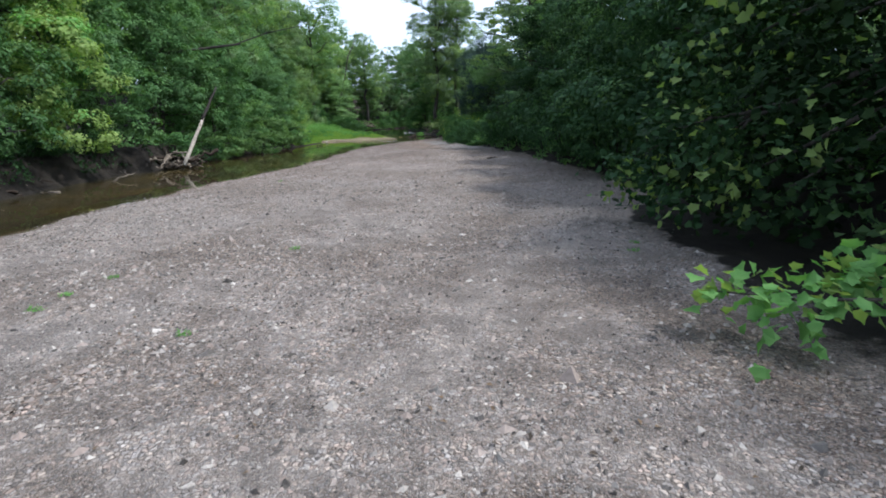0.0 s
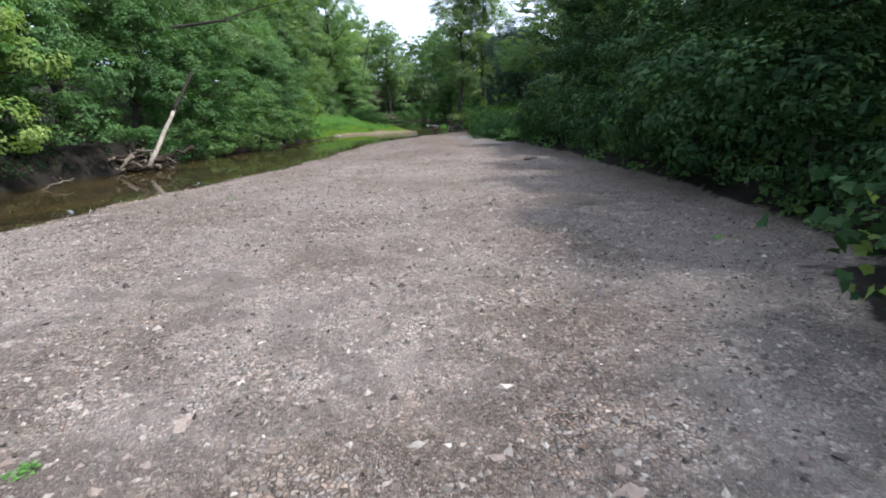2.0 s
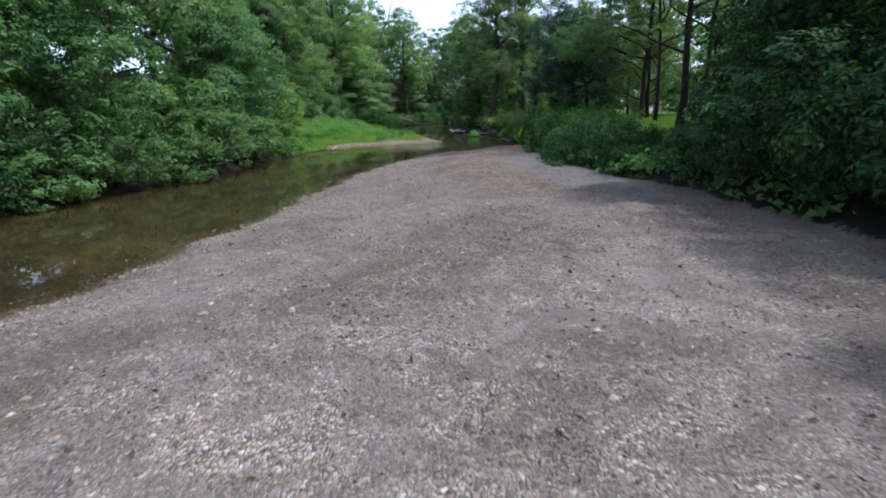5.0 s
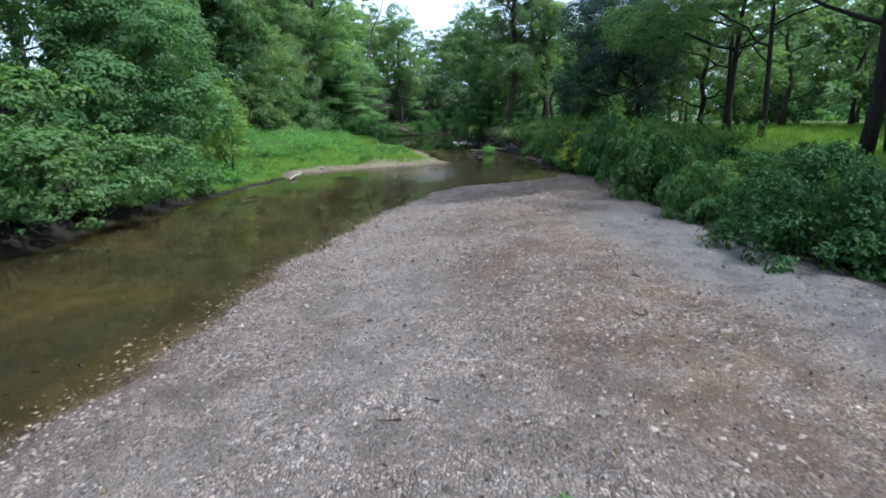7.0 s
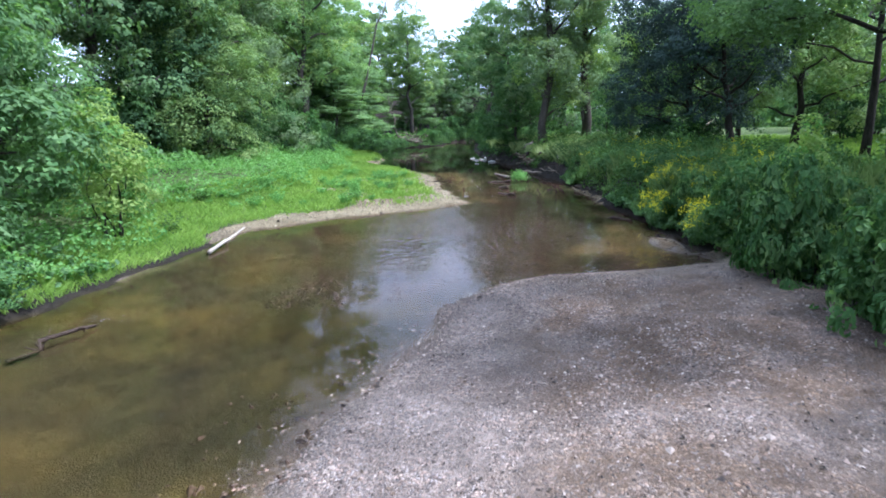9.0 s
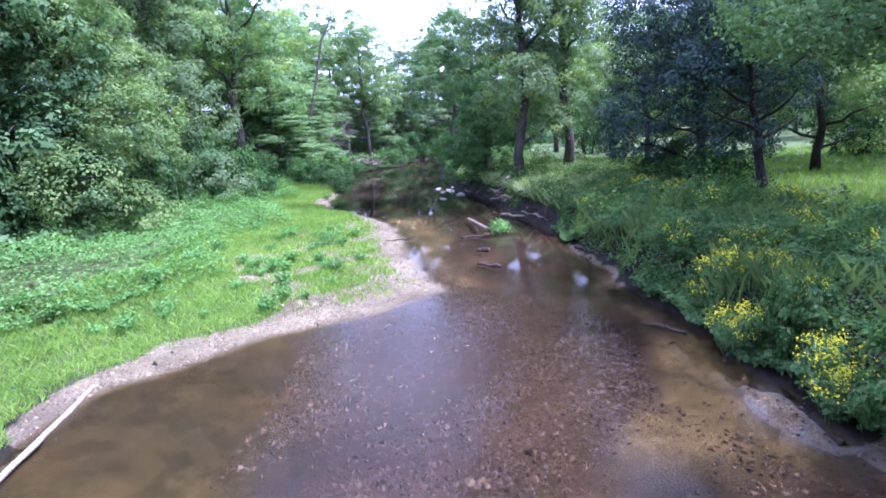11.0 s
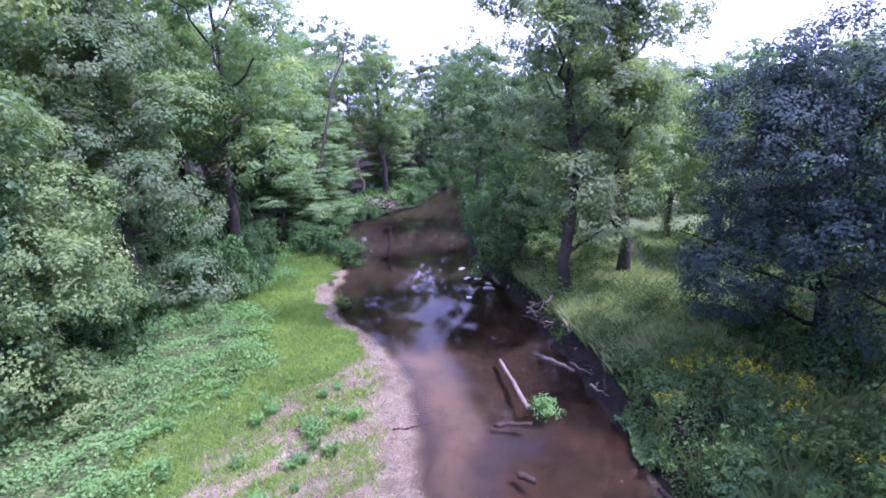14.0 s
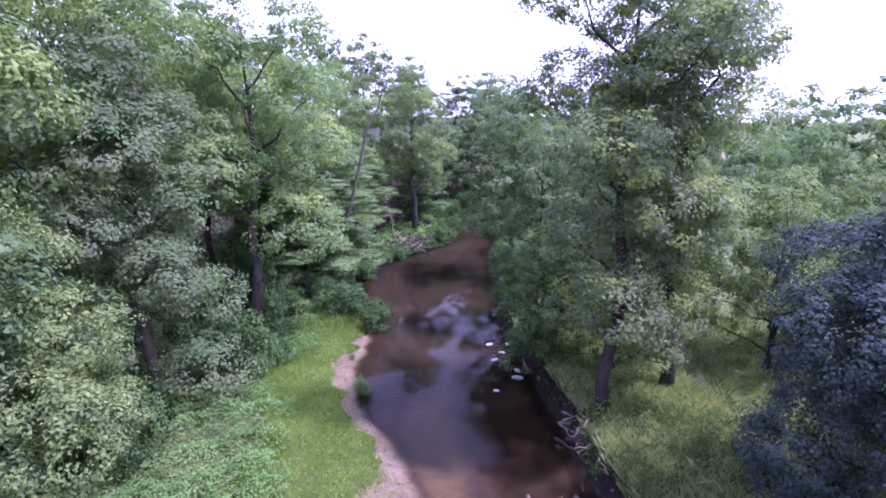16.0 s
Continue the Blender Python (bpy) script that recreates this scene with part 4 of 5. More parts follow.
rng = np.random.default_rng(77)
pts, nor = crown_points(lobes, 24000, rng, 0.24, 8, 0.35, 0.6, 0.7, -1.0)
ok = pts[:, 2] + PO[2] > 0.62
pts, nor = pts[ok], nor[ok]
# bright leaves keep mostly to the outer side, painted as if sunlit
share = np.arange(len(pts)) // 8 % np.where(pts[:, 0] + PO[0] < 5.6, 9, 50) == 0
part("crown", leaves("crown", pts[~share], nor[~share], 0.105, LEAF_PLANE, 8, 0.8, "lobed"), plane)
part("young_leaves", leaves("young_leaves", pts[share], nor[share], 0.118, LEAF_BRIGHT, 9, 0.8, "lobed"), plane, "leaves coloured yellow-green as if sunlit")

fringe = [(*(np.array(c) - PO), *r) for c, r in (((4.3, 8.75, 1.2), (0.3, 0.3, 0.3)), ((4.6, 8.3, 1.05), (0.45, 0.4, 0.35)), ((4.7, 7.5, 0.95), (0.45, 0.45, 0.3)), ((4.75, 8.3, 1.75), (0.5, 0.5, 0.35)), ((4.75, 7.3, 1.9), (0.5, 0.6, 0.45)), ((4.9, 6.6, 1.0), (0.5, 0.5, 0.3)), ((4.95, 7.6, 2.6), (0.5, 0.6, 0.5)), ((5.1, 7.2, 3.4), (0.5, 0.7, 0.5)), ((5.0, 6.4, 1.7), (0.4, 0.5, 0.5)))]
pts, nor = crown_points(fringe, 1500, rng, 0.16, 6, 0.3, 0.7, 0.6, -1.0)
ok = pts[:, 2] + PO[2] > 0.6
pts, nor = pts[ok], nor[ok]
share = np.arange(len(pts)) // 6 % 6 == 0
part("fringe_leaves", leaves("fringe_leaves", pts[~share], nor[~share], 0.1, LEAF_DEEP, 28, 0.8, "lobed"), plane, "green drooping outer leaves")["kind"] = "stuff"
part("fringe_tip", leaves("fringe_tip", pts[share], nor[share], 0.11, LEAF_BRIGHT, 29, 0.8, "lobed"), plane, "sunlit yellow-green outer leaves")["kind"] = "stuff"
for k, b in enumerate(fringe[:5]):
    part("limb", tube(bent(np.array((6.2, 7.8, 2.2)) - PO, np.array(b[:3]), 5, -0.03, 0.04, 90 + k), np.linspace(0.03, 0.006, 5), BARK, "limb", 5), plane)
low = [(*(np.array(c) - PO), *r) for c, r in (((3.82, 3.9, 0.8), (0.16, 0.14, 0.06)), ((4.05, 3.75, 0.76), (0.22, 0.2, 0.1)), ((4.3, 3.5, 0.68), (0.25, 0.22, 0.16)), ((4.6, 3.75, 0.85), (0.3, 0.25, 0.18)), ((5.2, 4.0, 1.0), (0.4, 0.3, 0.25)))]
low_limb = part("limb", tube(np.vstack([bent(np.array((9.3, 6.5, 1.7)) - PO, np.array((5.7, 3.2, 0.85)) - PO, 5, -0.04, 0.03, 55), bent(np.array((5.3, 3.25, 0.82)) - PO, np.array((3.75, 3.85, 0.8)) - PO, 4, 0, 0.02, 56)]), np.linspace(0.04, 0.006, 9), BARK, "limb", 6), plane)
pts, nor = crown_points(low, 330, rng, 0.13, 6, 0.3, 0.7, 0.7, -1.0)
leaf_green = leaves("leaf", np.zeros((1, 3)), np.array([[0, 0, 1.0]]), 1.0, LEAF_VINE, 18, 0, "lobed")
leaf_lime = leaves("leaf", np.zeros((1, 3)), np.array([[0, 0, 1.0]]), 1.0, LEAF_BRIGHT, 19, 0, "lobed")
for k in range(len(pts)):
    ob = part("leaf", leaf_lime if k // 6 % 4 == 0 else leaf_green, low_limb)
    turn = Vector(nor[k]).to_track_quat("Z", "Y") @ Euler((0, 0, rng.uniform(0, 6.3))).to_quaternion()
    ob.matrix_basis = Matrix.LocRotScale(Vector(pts[k]), turn, Vector((1, 1, 1)) * 0.16 * rng.uniform(0.75, 1.3))

# ---------------------------------------------------------------- bushes
broad = make_bush("broadleaf_bush", "lush broad-leaved bush hanging over the water", 2.4, 1.9, 6800, 0.155, [LEAF_LIGHT, LEAF_BANK], 201, spray=0.2, n_lobes=15, dome=True)
stand(broad, [(-11.5, 37.2, 0.95, 0, 0.85), (-11.6, 39.6, 1.0, 80, 0.85), (-11.7, 42.0, 0.85, 170, 0.75), (-11.3, 34.8, 0.8, 240, 0.75), (-11.9, 32.6, 0.8, 20, 0.8), (-13.5, 36.5, 1.1, 120, 0.95), (-14.2, 40.5, 1.2, 200, 0.95), (-11.7, 30.4, 0.7, 60, 0.8)], "waterside bushes")
lime = make_bush("sapling_shrub", "lime-green sapling shrub beside the meadow", 4.6, 1.2, 4200, 0.14, [LEAF_BRIGHT, LEAF_VINE], 205, spray=0.25, dome=True)
stand(lime, [(-13.1, 49.0, 0.8, 0, 0.9), (-14.6, 51.5, 0.7, 70, 0.8), (5.75, 22.3, 0.36, 20, 1.0), (1.05, 46.9, 0.46, 130, 1.15), (2.0, 42.9, 0.4, 200, 0.62), (1.9, 40.1, 0.42, 310, 0.58)])


def make_mound(name, label, height_, radius, count, leaf, mats, seed):
    """A dense overgrown bush at the origin with steep sides: stems and three tiers of leafy clusters."""
    rng = np.random.default_rng(seed)
    root = tagged(new(name), label, "bush", "bushes along the gravel bar")
    lobes = []
    for n, ring, z, size in ((8, 0.66, 0.26, 0.36), (7, 0.52, 0.54, 0.36), (4, 0.26, 0.76, 0.34)):
        for i in range(n):
            a, r = 2 * math.pi * (i + rng.uniform(-0.2, 0.2)) / n + z * 3, radius * ring * rng.uniform(0.85, 1.12)
            lr = radius * size * rng.uniform(0.75, 1.2)
            top = np.array((math.cos(a) * r, math.sin(a) * r, height_ * z * rng.uniform(0.9, 1.12)))
            lobes.append((*top, lr, lr, height_ * 0.22))
            if n == 7:
                part("stem", tube(bent((math.cos(a) * 0.1, math.sin(a) * 0.1, -0.2), top, 5, 0, 0.05, seed + i), [0.035, 0.03, 0.025, 0.018, 0.01], BARK_DARK, "stem", 5), root)
    pts, nor = crown_points(lobes, count, rng, 0.15, 40, 0.8, 0.8, 0.25, -1.0, True)
    ok = pts[:, 2] > 0.15
    pts, nor = pts[ok], nor[ok]
    # every third cluster is coloured lighter to imitate lit leaves beside shaded ones
    share = np.arange(len(pts)) // 40 % 3 == 0
    part("foliage", leaves("foliage", pts[~share], nor[~share], leaf, mats[0], seed + 5, 0.6, "oval"), root)
    part("young_foliage", leaves("foliage", pts[share], nor[share], leaf, mats[1], seed + 6, 0.6, "oval"), root, "leaf clusters in a second green")["kind"] = "stuff"
    return root


def rooted(proto, places):
    """The built bush and its copies: rows of x, y, radius factor, turn, top and foot height."""
    for x, y, k, turn, top, foot in places[::-1]:
        m = Matrix.LocRotScale((x, y, foot), Euler((0, 0, radians(turn))), (k, k, (top - foot) / 1.75))
        if (x, y) == places[0][:2]:
            proto.matrix_basis = m
        else:
            copy_thing(proto, m)


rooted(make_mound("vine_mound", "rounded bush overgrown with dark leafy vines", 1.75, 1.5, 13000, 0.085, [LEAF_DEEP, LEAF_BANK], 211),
       ((1.85, 36.4, 0.85, 0, 1.8, 0.1), (3.1, 35.9, 0.8, 60, 1.7, 0.15), (2.9, 38.9, 0.75, 150, 1.7, 0.3), (4.2, 35.2, 0.7, 260, 1.5, 0.4)))
rooted(make_mound("leafy_bush", "leafy green bush at the foot of the bank", 1.75, 1.5, 6800, 0.155, [LEAF_BANK, LEAF_LIGHT], 215),
       ((0.8, 46.4, 0.6, 300, 2.15, 0.05), (1.2, 39.3, 0.42, 100, 1.35, 0.15), (3.4, 41.6, 0.7, 20, 1.4, 0.4), (0.95, 44.1, 0.62, 200, 1.85, 0.1), (1.05, 41.8, 0.62, 120, 1.75, 0.1), (1.3, 49.4, 0.65, 30, 1.85, 0.1), (2.5, 44.4, 0.6, 70, 1.5, 0.4), (2.75, 34.0, 0.5, 190, 1.1, 0.1), (0.85, 51.8, 0.45, 10, 1.5, 0.2), (2.1, 47.8, 0.6, 250, 1.7, 0.4), (1.9, 42.6, 0.45, 310, 1.55, 0.3)))
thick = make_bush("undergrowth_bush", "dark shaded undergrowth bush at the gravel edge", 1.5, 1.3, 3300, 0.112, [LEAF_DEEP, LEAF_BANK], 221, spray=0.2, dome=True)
# those at x -12 to -12.8 are added to darken the shaded mud bank
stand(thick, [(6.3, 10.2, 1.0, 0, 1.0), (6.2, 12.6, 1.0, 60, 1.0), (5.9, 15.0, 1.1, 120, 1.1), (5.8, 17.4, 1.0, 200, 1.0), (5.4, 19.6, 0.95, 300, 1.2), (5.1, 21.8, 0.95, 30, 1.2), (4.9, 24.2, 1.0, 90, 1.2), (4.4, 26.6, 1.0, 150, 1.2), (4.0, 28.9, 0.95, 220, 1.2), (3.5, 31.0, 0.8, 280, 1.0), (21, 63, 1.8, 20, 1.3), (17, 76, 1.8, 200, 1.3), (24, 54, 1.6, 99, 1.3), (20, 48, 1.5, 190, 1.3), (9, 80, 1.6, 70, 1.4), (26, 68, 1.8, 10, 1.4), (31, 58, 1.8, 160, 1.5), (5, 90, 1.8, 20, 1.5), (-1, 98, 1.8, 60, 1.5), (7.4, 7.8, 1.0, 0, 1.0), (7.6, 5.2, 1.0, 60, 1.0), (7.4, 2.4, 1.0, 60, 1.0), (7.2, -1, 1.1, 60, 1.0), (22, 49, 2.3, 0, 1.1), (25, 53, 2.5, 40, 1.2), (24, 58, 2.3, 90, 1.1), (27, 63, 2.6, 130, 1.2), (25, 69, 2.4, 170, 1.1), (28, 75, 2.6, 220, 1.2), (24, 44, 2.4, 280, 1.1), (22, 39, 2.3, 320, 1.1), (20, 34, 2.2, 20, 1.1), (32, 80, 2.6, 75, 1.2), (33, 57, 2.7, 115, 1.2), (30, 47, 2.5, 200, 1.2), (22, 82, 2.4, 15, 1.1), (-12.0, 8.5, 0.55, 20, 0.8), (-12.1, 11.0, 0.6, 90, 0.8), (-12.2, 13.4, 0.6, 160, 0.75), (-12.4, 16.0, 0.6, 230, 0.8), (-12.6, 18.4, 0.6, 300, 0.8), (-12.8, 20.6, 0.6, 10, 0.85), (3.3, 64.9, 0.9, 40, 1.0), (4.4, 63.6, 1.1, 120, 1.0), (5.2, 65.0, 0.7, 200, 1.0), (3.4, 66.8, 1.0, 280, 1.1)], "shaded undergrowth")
clump = make_bush("bank_shrub", "leafy green shrub among the bank weeds", 1.15, 0.85, 3600, 0.078, [LEAF_MID, LEAF_BANK], 227, spray=0.17, dome=True)
rows, crng = [(0.9, 56.2, 1.0, 0, 1.0)], np.random.default_rng(228)
for k in range(26):
    yy = crng.uniform(49.5, 67)
    rows.append((float(water_edges(np.array([yy]))[1][0]) + crng.uniform(0.7, 4.6), yy, crng.uniform(0.5, 0.95), crng.uniform(0, 360), crng.uniform(0.6, 0.95)))
stand(clump, rows, "shrubs on the bank")
over = make_bush("waterside_bush", "dark green bush leaning out over the creek", 1.7, 1.7, 3300, 0.15, [LEAF_BANK, LEAF_DEEP], 231, spray=0.24, dome=True)
stand(over, [(-14.6, 82.3, 1.0, 0, 1.0), (-16.4, 82.6, 1.0, 90, 1.1), (-18.2, 84.5, 1.0, 200, 1.2), (-12.2, 25.9, 0.8, 40, 0.9), (-11.9, 28.6, 0.7, 130, 0.9), (-11.9, 44.2, 0.6, 30, 0.7), (-18.6, 66.5, 1.1, 30, 1.4), (-18.4, 73.0, 1.2, 110, 1.6), (-18.0, 75.8, 1.0, 190, 1.3), (-19.4, 79.8, 1.1, 10, 1.4), (-21.5, 75, 1.3, 280, 2.0), (-20.8, 59.5, 1.2, 60, 1.6), (-19.8, 56.0, 1.2, 160, 1.5), (-22, 81.5, 1.3, 50, 2.0), (-19.6, 88.0, 1.0, 200, 1.3), (-19.2, 96, 1.0, 20, 1.2), (-18.2, 110, 1.0, 100, 1.3), (-5.6, 85.5, 0.9, 70, 1.3), (-4.0, 79.6, 0.8, 160, 1.0), (-6.6, 92, 1.0, 250, 1.4), (-7.5, 103, 1.0, 20, 1.4), (-8.0, 112, 1.0, 90, 1.5), (-13.5, 119, 1.1, 10, 1.5), (-11.5, 122, 1.2, 80, 1.5), (-9.0, 123.5, 1.2, 150, 1.6), (-6.0, 125, 1.2, 220, 1.6), (-15.0, 116.5, 1.0, 300, 1.4), (-18.2, 92.6, 0.8, 10, 1.0), (-17.8, 96.6, 0.7, 100, 1.0), (-16.9, 99.4, 0.7, 200, 1.0), (-14.4, 105.4, 0.8, 30, 1.0), (-13.8, 108.4, 0.8, 130, 1.1), (-13.5, 111.4, 0.8, 230, 1.1), (-13.4, 114.2, 0.8, 330, 1.1), (-12.4, 117.4, 0.9, 60, 1.2), (-10.2, 120.6, 1.0, 160, 1.3), (-7.0, 122.6, 1.0, 260, 1.3), (-9.2, 112.5, 0.8, 70, 1.1), (-8.6, 116.0, 0.9, 170, 1.2), (-5.2, 118.6, 0.9, 270, 1.2)], "waterside bushes")

# ---------------------------------------------------------------- bank and meadow plants


def scatter(n, x0, x1, y0, y1, seed, test):
    """n places in a stretch of the plan, kept where test(dl, dr, grav, grass, x, y) says so."""
    rng = np.random.default_rng(seed)
    x, y = rng.uniform(x0, x1, n), rng.uniform(y0, y1, n)
    z, gr, gs, si, _ = plan(x, y)
    a, b = water_edges(y)
    k = test(a - x, x - b, gr, gs, x, y, rng.random(n))
    return x[k], y[k], z[k], rng


def blades(name, label, xyz, tall, wide, mat, rng, lean=0.35, category="grass"):
    x, y, z = xyz
    n = len(x)
    base = np.stack([x, y, z - 0.02], -1)
    a = rng.uniform(0, 2 * np.pi, n)
    side = np.stack([np.cos(a), np.sin(a), 0 * a], -1)
    h = (tall * rng.uniform(0.5, 1.3, n))[:, None]
    bend = rng.normal(size=(n, 3)) * lean
    bend[:, 2] = 0
    w = (wide * rng.uniform(0.6, 1.4, n))[:, None]
    up = np.array([[0, 0, 1.0]])
    v = np.stack([base - side * w * 0.5, base + side * w * 0.5, base + up * h * 0.6 + bend * h * 0.35 + side * w * 0.4, base + up * h + bend * h], 1).reshape(-1, 3)
    return tagged(new(name, np_mesh(name, v, np.arange(4 * n).reshape(-1, 4), mat)), label, category, kind="stuff")


def carpet(name, label, xyz, tall, size, mat, rng, seed, category="ground plants", facing=1.0):
    """A low leafy mat."""
    x, y, z = xyz
    n = len(x)
    hump = 0.55 + 0.5 * wobble(x, y, 1.1, 0.7) + 0.34 * wobble(x, y, 3.1, 1.9)
    c = np.stack([x, y, z + 0.04 + tall * np.clip(hump, 0.06, 1.5) * rng.random(n) ** 0.4], -1)
    nor = rng.normal(size=(n, 3)) * 0.5
    nor[:, 2] += facing
    return tagged(new(name, leaves(name, c, nor, size, mat, seed, 0.1, "oval", 0.75)), label, category, kind="stuff")


x, y, z, rng = scatter(170000, -24, -7, 45, 84, 301, lambda dl, dr, gr, gs, x, y, u: (dl > np.interp(y, [47, 52, 56, 64, 70, 84], [0.6, 2.8, 6.2, 6.2, 3.8, 2.4]) + 0.8 * wobble(x, y, 0.9, 1.0)) & (dl < 13) & (u < 0.8))
carpet("vine_carpet", "thick mat of fresh green creeping vines on the meadow", (x, y, z), 0.72, 0.098, LEAF_VINE, rng, 302, facing=1.2)


def along(n, y0, y1, d0, d1, seed, side=1, test=None):
    """n places at d0 to d1 back from the water on the right (1) or left (-1) bank."""
    rng = np.random.default_rng(seed)
    y, d = rng.uniform(y0, y1, n), rng.uniform(d0, d1, n)
    a, b = water_edges(y)
    x = b + d if side > 0 else a - d
    z, gr, *_ = plan(x, y)
    if test is not None:
        k = test(x, y, d, gr, rng.random(n))
        x, y, z = x[k], y[k], z[k]
    return x, y, z, rng


x, y, z, rng = along(190000, 43, 84, 0.2, 8.4, 311, -1, lambda x, y, d, gr, u: (d < np.interp(y, [47, 52, 56, 64, 70, 84], [2.2, 4.2, 8.2, 7.6, 5.2, 4.0])) & (u < np.where(gr > 0.5, 0.12 * smooth(0.7, 1.5, d) + 0.66 * smooth(-0.55, 0.5, wobble(x, y, 1.7, 3.3) + 0.6 * wobble(x, y, 4.3, 1.3)) * smooth(0.6, 1.5, d), 0.9)))
blades("meadow_grass", "bright green meadow grass along the spit", (x, y, z), 0.17, 0.015, GRASS, rng, 0.5)
x, y, z, rng = scatter(90000, 2.5, 30, 33, 84, 321, lambda dl, dr, gr, gs, x, y, u: (dr > 3.0) & (x > np.interp(y, GR_Y, GR_X) + np.interp(y, [40, 48], [3.4, 2.2])) & (u < np.clip(1.4 - dr / 30, 0.2, 1)))
near = x < 3.2
blades("bank_grass", "tall bank grass, its green darkened for tree shade", (x[near], y[near], z[near]), 0.4, 0.016, GRASS_SHADED, rng)
blades("park_grass", "sunlit yellow-green grass of the park meadow", (x[~near], y[~near], z[~near]), 0.24, 0.02, GRASS, rng)
x, y, z, rng = along(60000, 48.5, 72, 0.15, 6.0, 331, 1, lambda x, y, d, gr, u: ((y < 64) | (y > 69) | (d > 0.5)) & ((y < 56.5) | (y > 61.5) | (d > 0.22)))
carpet("bank_weeds", "dense leafy weeds covering the cut bank", (x, y, z), 0.6, 0.078, LEAF_WEED, rng, 332, facing=0.7)
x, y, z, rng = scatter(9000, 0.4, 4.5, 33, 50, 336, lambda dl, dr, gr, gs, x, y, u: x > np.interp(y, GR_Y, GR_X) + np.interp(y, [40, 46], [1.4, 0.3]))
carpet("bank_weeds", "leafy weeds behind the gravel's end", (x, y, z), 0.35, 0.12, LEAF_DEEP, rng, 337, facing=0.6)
x, y, z, rng = along(32000, 48.5, 90, 0.12, 5.5, 333, 1, lambda x, y, d, gr, u: ((y < 64) | (y > 69) | (d > 0.45)) & ((y < 56.5) | (y > 61.5) | (d > 0.5)))
carpet("bank_weeds", "darker broad-leaved weeds on the cut bank", (x, y, z), 0.85, 0.085, LEAF_BANK, rng, 334, facing=0.6)
x, y, z, rng = along(9000, 49, 64, -0.02, 0.6, 338, 1, lambda x, y, d, gr, u: (y < 56.5) | (y > 61.5))
carpet("bank_weeds", "low weeds hanging over the cut bank's foot", (x, y, np.maximum(z, 0.08)), 0.4, 0.11, LEAF_MID, rng, 339, facing=0.5)
x, y, z, rng = along(16000, 49, 72, 0.5, 5.5, 340, 1, lambda x, y, d, gr, u: u < 0.25 + 0.6 * wobble(x, y, 1.3, 0.9))
blades("bank_grass", "tall green grass among the bank weeds", (x, y, z + 0.08), 0.6, 0.011, GRASS_SHADED, rng, 0.3)
x, y, z, rng = along(30000, 65.5, 84, 0.6, 6.0, 335)
# the pale tone paints sunlight on grass that the lindens shade
blades("tall_grass", "tall pale grass under the trees on the cut bank", (x, y, z), 0.55, 0.013, GRASS_PALE, rng)
x, y, z, rng = scatter(30000, -17, -9.5, -4, 47, 341, lambda dl, dr, gr, gs, x, y, u: (dl > np.interp(y, [22, 30], [1.3, 0.25])) & (dl < 5) & (u < np.where(wobble(x, y, 0.8, 0.2) > -0.2, 1, 0.2)))
carpet("bank_undergrowth", "shaded leafy undergrowth under the bank trees", (x, y, z), 0.5, 0.15, LEAF_MID, rng, 342, facing=0.6)
# dark leaves stand in for the overhang's shade on the mud
x, y, z, rng = scatter(30000, -13, -9.5, -4, 24, 343, lambda dl, dr, gr, gs, x, y, u: (dl > 0.25) & (dl < 1.7) & (u < 0.3 + 0.5 * wobble(x, y, 1.7, 0.2)))
carpet("bank_undergrowth", "dark leaves added on the mud bank for overhang shade", (x, y, z), 0.3, 0.1, LEAF_DEEP, rng, 344, facing=0.4)
x, y, z, rng = scatter(24000, 1, 12, 0, 34, 351, lambda dl, dr, gr, gs, x, y, u: (x > np.interp(y, GR_Y, GR_X) + 0.25) & (x < np.interp(y, GR_Y, GR_X) + 5))
carpet("thicket_floor", "shaded weeds under the shaded thicket", (x, y, z), 0.6, 0.15, LEAF_MID, rng, 352, facing=0.6)
x, y, z, rng = scatter(30000, -44, -17, 48, 112, 363, lambda dl, dr, gr, gs, x, y, u: (dl > 9) & (u < np.clip(1.5 - dl / 26, 0.1, 1)))
carpet("slope_undergrowth", "leafy undergrowth on the wooded slope", (x, y, z), 0.9, 0.26, LEAF_MID, rng, 364, facing=0.6)
x, y, z, rng = scatter(16000, -24, -12, 83, 118, 361, lambda dl, dr, gr, gs, x, y, u: (dl > 0.4) & (dl < 7))
carpet("far_bank_weeds", "leafy weeds on the far bank", (x, y, z), 0.6, 0.2, LEAF_VINE, rng, 362, facing=0.6)
x, y, z, rng = along(9000, 84, 126, -0.1, 1.5, 367, -1)
carpet("far_edge_weeds", "weeds hanging over the far water's edge", (x, y, np.maximum(z, 0.1)), 0.8, 0.2, LEAF_MID, rng, 368, facing=0.5)
x, y, z, rng = scatter(14000, -20, 8, 116, 132, 365, lambda dl, dr, gr, gs, x, y, u: (dl > 0.3) | (dr > 0.3))
carpet("bend_weeds", "leafy weeds where the creek bends away", (x, y, z), 0.8, 0.25, LEAF_MID, rng, 366, facing=0.6)
x, y, z, rng = scatter(26000, -9, 0, 76, 118, 371, lambda dl, dr, gr, gs, x, y, u: (dr > 0.4) & (dr < 7))
carpet("far_right_weeds", "leafy weeds on the far cut bank", (x, y, z), 0.7, 0.2, LEAF_MID, rng, 372, facing=0.6)


